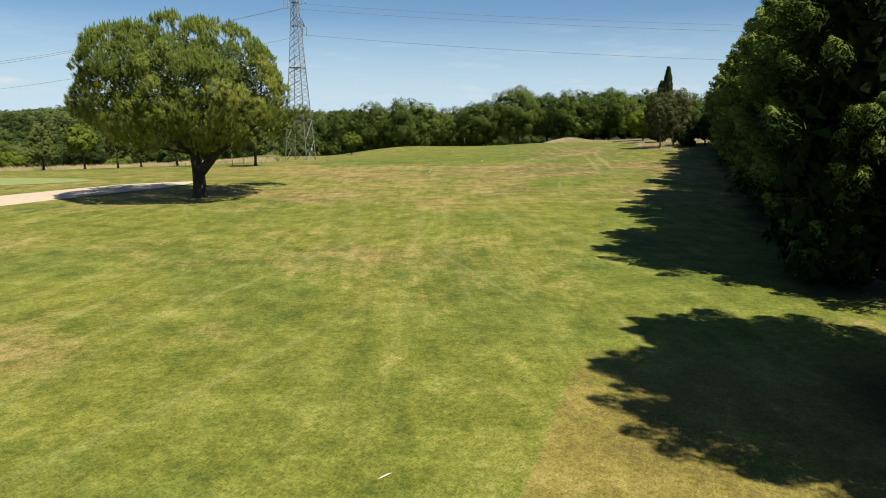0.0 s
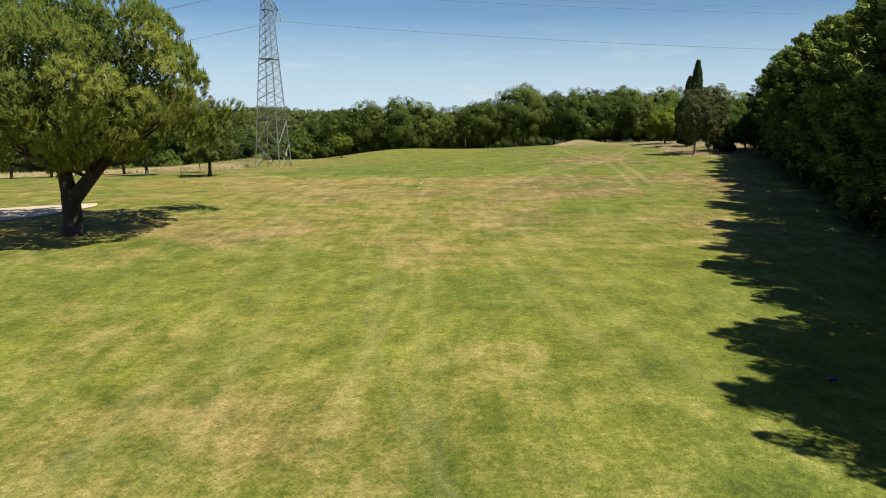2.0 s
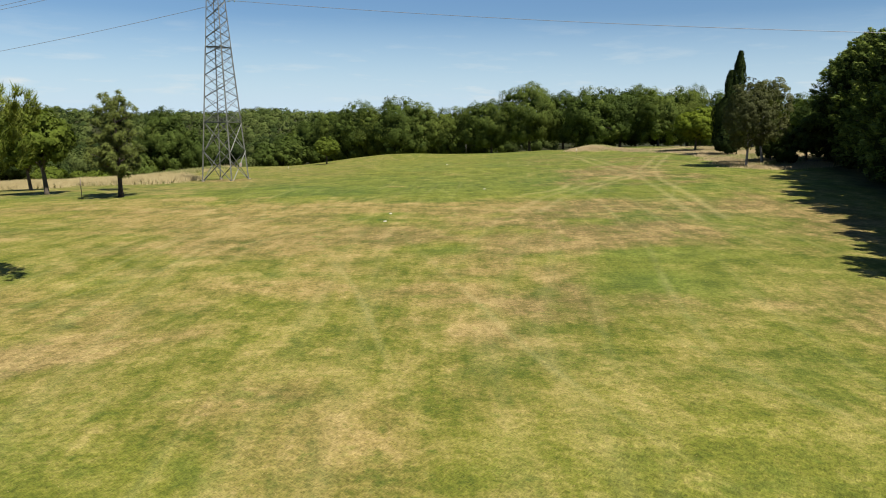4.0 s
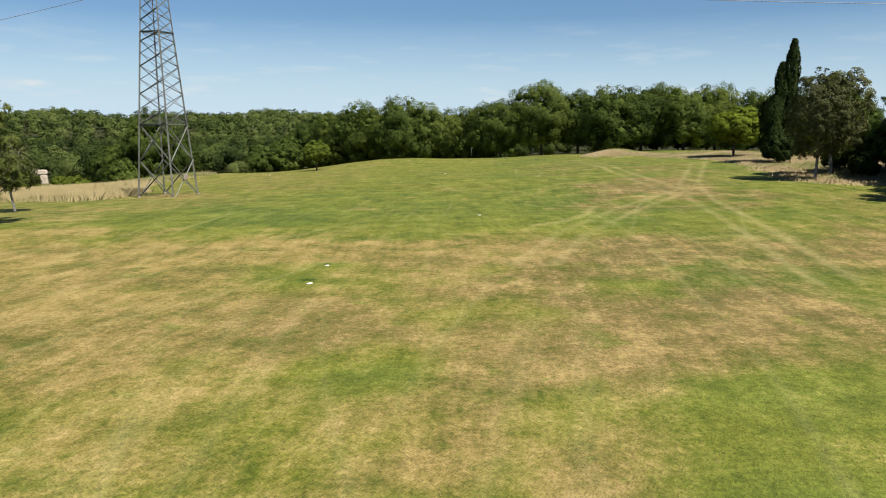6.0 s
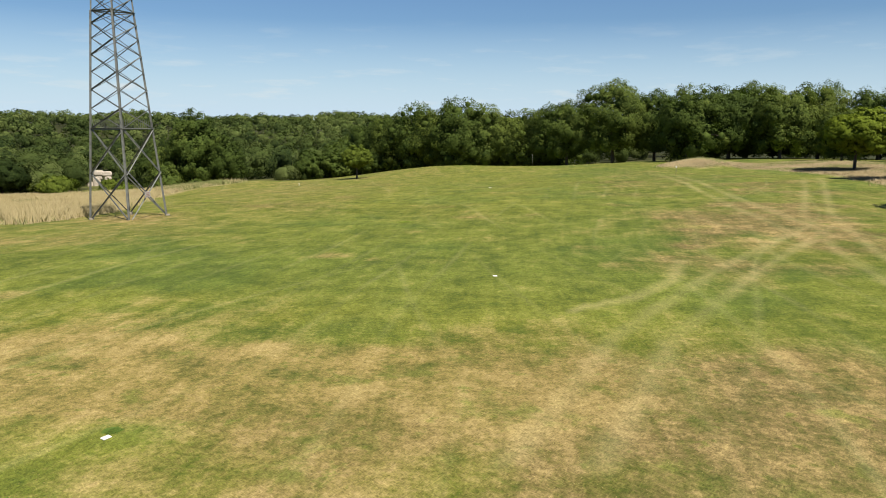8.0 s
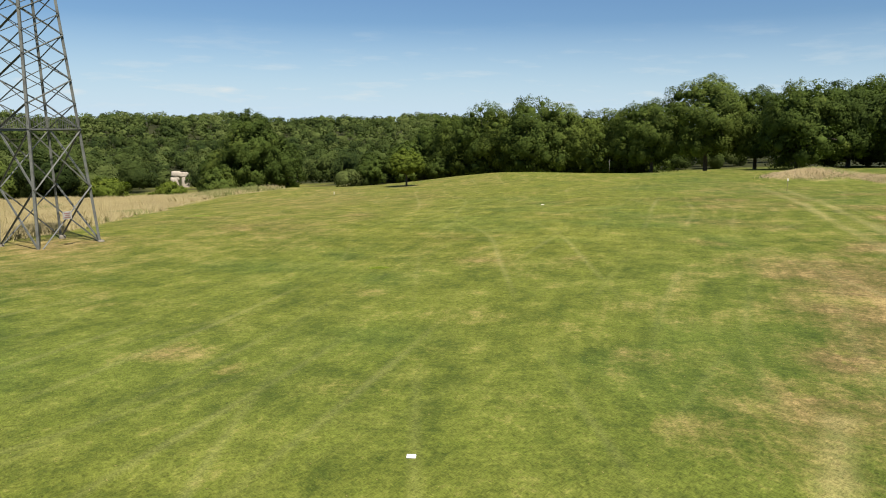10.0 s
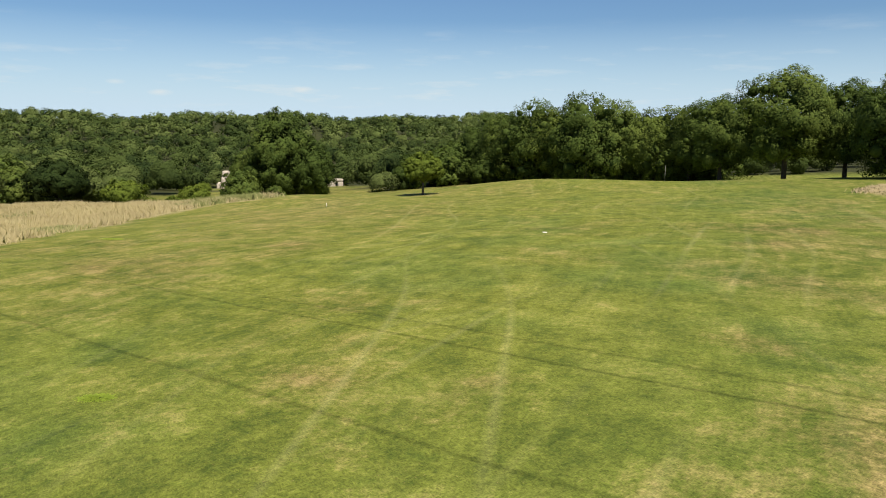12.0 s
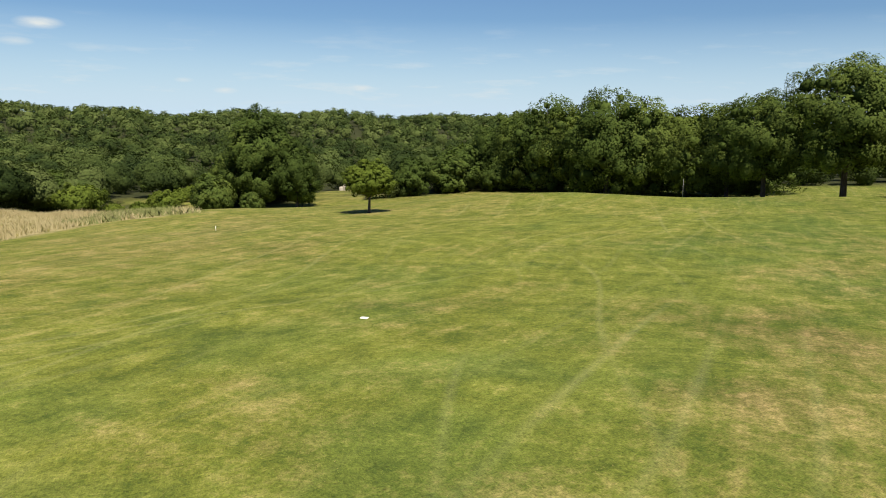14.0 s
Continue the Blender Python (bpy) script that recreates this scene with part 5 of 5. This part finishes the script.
def angle_bar(bm, a, b, size, thick=0.012):
    """An L-section steel member from a to b."""
    a, b = Vector(a), Vector(b)
    d = (b - a).normalized()
    s = d.cross(Vector((0.2, 0.3, 0.93))).normalized()
    u = d.cross(s).normalized()
    for p, q in ((s, u), (u, s)):
        c = [p * 0, p * size, p * size + q * thick, q * thick]
        va, vb = [bm.verts.new(a + k) for k in c], [bm.verts.new(b + k) for k in c]
        for i in range(4):
            bm.faces.new((va[i], va[(i + 1) % 4], vb[(i + 1) % 4], vb[i]))
        bm.faces.new(va[::-1])
        bm.faces.new(vb)


def pylon():
    tower = empty("pylon", pose(PX, PY, PZ, 0, 0, TURN_P), "tall grey steel lattice power pylon on the grass", "pylon")
    base = 1.76

    def half(z):
        return max(base * (1 - 0.0335 * z), 0.34)

    def corner(k, z):
        sx, sy = ((-1, -1), (1, -1), (1, 1), (-1, 1))[k % 4]
        return Vector((sx * half(z), sy * half(z), z))

    top = 25.0
    for k in range(4):
        bm = bmesh.new()
        angle_bar(bm, corner(k, -0.3), corner(k, 14.1), 0.14, 0.016)
        angle_bar(bm, corner(k, 14.1), corner(k, top), 0.10, 0.014)
        part("leg", bm, STEEL, tower)
        bm = bmesh.new()
        c = corner(k, 0)
        tube(bm, [(c.x, c.y, -0.35), (c.x, c.y, 0.03), (c.x, c.y, 0.10)], [0.20, 0.18, 0.14], 10)
        part("footing", bm, FOOTING, tower, "weathered concrete footing")
    levels = [0.0, 3.2, 6.3, 7.66, 8.92, 10.11, 11.24, 12.31, 13.31, 14.1] + [14.1 + 0.95 * i for i in range(1, 12)]
    for k in range(4):
        for i, (z0, z1) in enumerate(zip(levels, levels[1:])):
            heavy = 0.08 if i < 2 or (i + k) % 2 == 0 else 0.045
            bm = bmesh.new()
            angle_bar(bm, corner(k, z0), corner(k + 1, z1), heavy)
            part("brace", bm, STEEL, tower)
            bm = bmesh.new()
            angle_bar(bm, corner(k + 1, z0), corner(k, z1), 0.08 if i < 2 else 0.045)
            part("brace", bm, STEEL, tower)
        for z, w in ((6.3, 0.10), (14.1, 0.08), (20.2, 0.08), (23.6, 0.08), (top, 0.08)):
            bm = bmesh.new()
            angle_bar(bm, corner(k, z), corner(k + 1, z), w)
            if z == 6.3:                                  # anti-climbing spikes
                a, b = corner(k, z), corner(k + 1, z)
                for j in range(15):
                    q = a.lerp(b, (j + 0.5) / 15)
                    angle_bar(bm, q, q + Vector((0, 0, 0.22)) + (q * 0.06), 0.02, 0.006)
            part("horizontal", bm, STEEL, tower)
    for z in (6.3, 14.1):
        for k in range(2):
            bm = bmesh.new()
            angle_bar(bm, corner(k, z), corner(k + 2, z), 0.06)
            part("diaphragm", bm, STEEL, tower)
    for sgn, z in ((1, 20.2), (-1, 23.6), (1, 25.0)):
        reach, h = 3.1, half(z)
        bm = bmesh.new()
        tip = Vector((0, sgn * reach, z + 0.35))
        for sx in (-1, 1):
            angle_bar(bm, (sx * h, sgn * h, z), tip, 0.08)
            angle_bar(bm, (sx * h, sgn * h, z + 1.2), tip, 0.07)
            for f in (0.3, 0.6):
                a, b = Vector((sx * h, sgn * h, z)).lerp(tip, f), Vector((sx * h, sgn * h, z + 1.2)).lerp(tip, f)
                angle_bar(bm, a, b, 0.045)
        arm = part("cross_arm", bm, STEEL, tower)
        for dx in (-0.32, 0.32):
            bm = bmesh.new()
            for j in range(9):
                zz = z + 0.25 - 0.15 * j
                tube(bm, [(dx, sgn * reach, zz), (dx, sgn * reach, zz - 0.05), (dx, sgn * reach, zz - 0.14)], [0.04, 0.13, 0.035], 9)
            part("insulator", bm, GLASS_INS, arm, "pale glass insulator string")
    bm = bmesh.new()
    angle_bar(bm, (0, 0, top), (0, 0, top + 1.6), 0.08)
    for k in range(4):
        angle_bar(bm, corner(k, top), (0, 0, top + 1.4), 0.06)
    part("peak", bm, STEEL, tower)
    bm = bmesh.new()
    box(bm, 0.03, 0.5, 0.42, pose(1.93, -0.2, 1.75))
    plate = part("sign", bm, CONCRETE, tower, "pale warning plate")
    bm = bmesh.new()
    for z, w in ((1.86, 0.34), (1.75, 0.26), (1.64, 0.38)):
        box(bm, 0.012, w, 0.04, pose(1.952, -0.2, z))
    part("print", bm, GREY_TEXT, plate, "unreadable print")


pylon()


def cable(offset, z0, sag, span=260.0):
    """One conductor, hanging through the pylon's insulator to both sides."""
    bm = bmesh.new()
    pts = []
    for s in np.linspace(-span, span, 97):
        u = abs(s) / span
        pts.append((s, offset, z0 - 4 * (sag if s > 0 else sag * 1.65) * u * (1 - u)))
    tube(bm, pts, [0.023] * len(pts), 6)
    ob = part("power_cable", bm, WIRE)
    ob.matrix_basis = pose(PX, PY, 0, 0, 0, TURN_P)
    tagged(ob, "thin grey high-voltage cable hanging from the pylon", "cable", "power cables")


cable(3.1, PZ + 19.25, 6.7)
cable(-3.1, PZ + 22.35, 6.7)
cable(3.1, PZ + 23.9, 6.7)


# ---------------------------------------------------------------- ruins
def ruin(x, y, turn, width, height, seed, label, z=None):
    """A broken stone wall with an arched opening, of rough blocks."""
    rng = np.random.default_rng(seed)
    base = ground_z(x, y) if z is None else z
    thing = empty("ruin", pose(x, y, base, 0, 0, turn), label, "ruin")
    dirs, faces = ball(3)

    def lump(name, cx, cz, sx, sy, sz):
        """One weathered mass of masonry, squarish with a pitted face."""
        square = dirs / np.power(np.sum(np.abs(dirs) ** 5, axis=1, keepdims=True), 1 / 5)
        pits = 1 + 0.09 * (grain(dirs[:, 0] * 9 + 50 * cx, dirs[:, 2] * 9 + 7 * seed, 2.0, seed) - 0.5) + 0.10 * (grain(dirs[:, 1] * 9 + cx, dirs[:, 2] * 9, 4.0, seed + 1) - 0.5)
        part(name, blob_mesh(name, (square * pits[:, None] * np.array([sx, sy, sz]) / 2 + np.array([cx, 0, cz]))[None], faces), STONE, thing)

    w, h = width, height
    lump("pier", -0.19 * w, 0.32 * h, 0.38 * w, 0.26 * w, 0.80 * h)
    lump("pier", 0.33 * w, 0.34 * h, 0.34 * w, 0.24 * w, 0.82 * h)
    lump("haunch", -0.10 * w, 0.66 * h, 0.34 * w, 0.22 * w, 0.24 * h)
    lump("lintel", -0.10 * w, 0.84 * h, 0.44 * w, 0.28 * w, 0.25 * h)
    lump("lintel", 0.26 * w, 0.80 * h, 0.50 * w, 0.25 * w, 0.24 * h)
    lump("broken_wall", -0.50 * w, 0.22 * h, 0.26 * w, 0.20 * w, (0.46 + 0.1 * rng.random()) * h)
    return thing


ruin(-178.4, 334, 20, 8.8, 9.6, 3, "ruined pale stone arch among the trees", -25.6)
ruin(-106.6, 299, 10, 5.4, 4.3, 5, "small ruined stone archway beyond the fairway", -18.5)


# ---------------------------------------------------------------- small things on the grass
def plate(x, y, turn, size, mat):
    bm = bmesh.new()
    box(bm, size, size * 0.72, 0.024, pose(0, 0, 0.012), 0.006)
    ob = part("distance_plate", bm, mat)
    ob.matrix_basis = pose(x, y, float(turf_z(x, y)) + 0.004, 0, 0, turn)
    tagged(ob, "pale marker plate lying flush in the turf", "marker", "white plates in the turf")


for x, y, a, s in ((-1.40, 70.15, 62, 0.20), (-1.34, 73.0, 65, 0.16), (4.97, 86.96, 10, 0.16), (1.87, 134.0, 10, 0.28)):
    plate(x, y, a, s, WHITE)


def post(name, x, y, height, r, mat, label, category, cap=None):
    thing = empty(name, pose(x, y, ground_z(x, y)), label, category)
    bm = bmesh.new()
    tube(bm, [(0, 0, -0.1), (0, 0, height * 0.5), (0, 0, height)], [r, r, r * 0.9], 8)
    part("pole", bm, mat, thing)
    if cap:
        bm = bmesh.new()
        box(bm, *cap, pose(0, 0, height - cap[2] / 2), 0.01)
        part("top", bm, WHITE, thing)


post("marker_post", -27.2, 157.0, 0.38, 0.03, WHITE, "short white marker post on the mown grass", "post")
post("distance_post", 23.15, 145.9, 1.15, 0.02, STAKE, "thin post with a white tag beside the fairway", "post", (0.12, 0.05, 0.2))
post("flagstick", 6.2, 195.5, 2.3, 0.018, CONCRETE, "pale flagstick standing on the green", "flagstick")
post("stake", -26.3, 85.0, 1.6, 0.03, STAKE, "thin wooden stake in the grass", "stake")


# ---------------------------------------------------------------- coarse turf
TURF_GREEN = leaf_mat("turf_blades", (0.072, 0.091, 0.012), (0.125, 0.144, 0.023), (0.217, 0.220, 0.048), 0.3, 0.7, 0.2)
TURF_DRY = leaf_mat("burnt_turf_blades", (0.160, 0.125, 0.044), (0.258, 0.205, 0.082), (0.410, 0.334, 0.157), 0.3, 0.8, 0.1)


def turf(name, label, count, seed, mat, share):
    """Loose tufts and clover standing a little above the mown turf."""
    rng = np.random.default_rng(seed)
    y = 5 + 145 * rng.random(count)
    x = np.interp(y, (0, 60, 100, 150), (1.5, 5, 5, 2)) + 9.0 * np.clip(rng.normal(size=count), -2.2, 2.2)
    keep = rng.random(count) < share(x, y)
    x, y = x[keep], y[keep]
    n = len(x)
    p = np.stack([x, y, turf_z(x, y) + 0.002], 1)
    up = np.tile([0.0, 0.0, 1.0], (n, 1))
    tagged(part(name, soup(name, leaves(p, up, 0.05, rng, 0.5, 0.12), up, 0.95), mat), label, "grass", "", "stuff")


turf("turf_tufts", "small green grass tufts and clover in the fairway", 70000, 151, TURF_GREEN, lambda x, y: (1 - smooth(0.15, 0.7, dryness(x, y))) * smooth(0.25, 0.55, grain(x, y, 1.6, 152)))
turf("burnt_turf", "small burnt straw-coloured tufts in the fairway", 80000, 153, TURF_DRY, lambda x, y: np.clip(0.12 + dryness(x, y), 0, 1) * smooth(0.2, 0.5, grain(x, y, 1.2, 154)))

DEEP_CLOVER = leaf_mat("deep_clover_leaf", (0.045, 0.085, 0.012), (0.085, 0.135, 0.020), (0.14, 0.19, 0.035), 0.3, 0.6, 0.2)
CLOVER = leaf_mat("clover_leaf", (0.11, 0.155, 0.014), (0.18, 0.235, 0.022), (0.27, 0.32, 0.04), 0.3, 0.6, 0.2)


def clover_patch(x, y, wide, deep, turn, count, seed, mat, tone):
    """A low cushion of clover leaves that stands out of the mown turf."""
    rng = np.random.default_rng(seed)
    ang, rad = 6.283 * rng.random(count), np.sqrt(rng.random(count)) * (0.75 + 0.35 * rng.random(count))
    u, v = wide / 2 * rad * np.cos(ang), deep / 2 * rad * np.sin(ang)
    c, sn = math.cos(math.radians(turn)), math.sin(math.radians(turn))
    px, py = x + c * u - sn * v, y + sn * u + c * v
    up = np.tile([0.0, 0.0, 1.0], (count, 1))
    p = np.stack([px, py, turf_z(px, py) + 0.004 + 0.05 * rng.random(count) * np.clip(1 - rad, 0, 1)], 1)
    ob = part("clover_patch", soup("clover_patch", leaves(p, up, 0.05, rng, 0.8, 0.15), up, 0.95), mat)
    tagged(ob, f"low {tone} green clover patch in the mown turf", "clover", "", "stuff")


clover_patch(-1.42, 102.85, 0.90, 0.55, 14, 700, 171, CLOVER, "bright")
clover_patch(-26.5, 127.1, 2.2, 0.8, 0, 1300, 172, CLOVER, "bright")
clover_patch(-1.62, 70.75, 0.80, 0.5, 10, 600, 173, DEEP_CLOVER, "deep")
clover_patch(-1.40, 73.3, 0.36, 0.3, 0, 250, 174, DEEP_CLOVER, "deep")

RED = rough_mat("red_plastic", (0.10, 0.008, 0.010), (0.17, 0.014, 0.016), 9, 0.4, 0.1, 0.001)
tee = empty("tee_marker", pose(9.08, 29.4, float(turf_z(9.08, 29.4)), 0, 0, 20), "small tee marker with a blue and a red cap", "marker")
for dx, r, mat, label in ((0.05, 0.075, BLUE, "blue cap"), (-0.06, 0.055, RED, "red cap")):
    bm = bmesh.new()
    tube(bm, [(dx, 0, -0.03), (dx, 0, 0.03), (dx, 0, 0.06), (dx, 0, 0.075)], [r * 0.7, r, r * 0.8, r * 0.3], 12)
    part("cap", bm, mat, tee, label)

bm = bmesh.new()
tube(bm, [(-0.11, -0.10, 0), (-0.05, -0.04, 0.006), (0.04, 0.05, 0.008), (0.11, 0.10, 0.002)], [0.004, 0.019, 0.022, 0.003], 6)
bmesh.ops.scale(bm, vec=(1, 1, 0.4), verts=bm.verts)
ob = part("bark_chip", bm, rough_mat("dry_bark", (0.40, 0.33, 0.21), (0.58, 0.50, 0.35), 9, 0.9, 0.3, 0.002))
ob.matrix_basis = pose(-0.93, 9.85, float(turf_z(-0.93, 9.85)) + 0.01)
tagged(ob, "pale strip of dry bark lying on the grass", "bark strip")
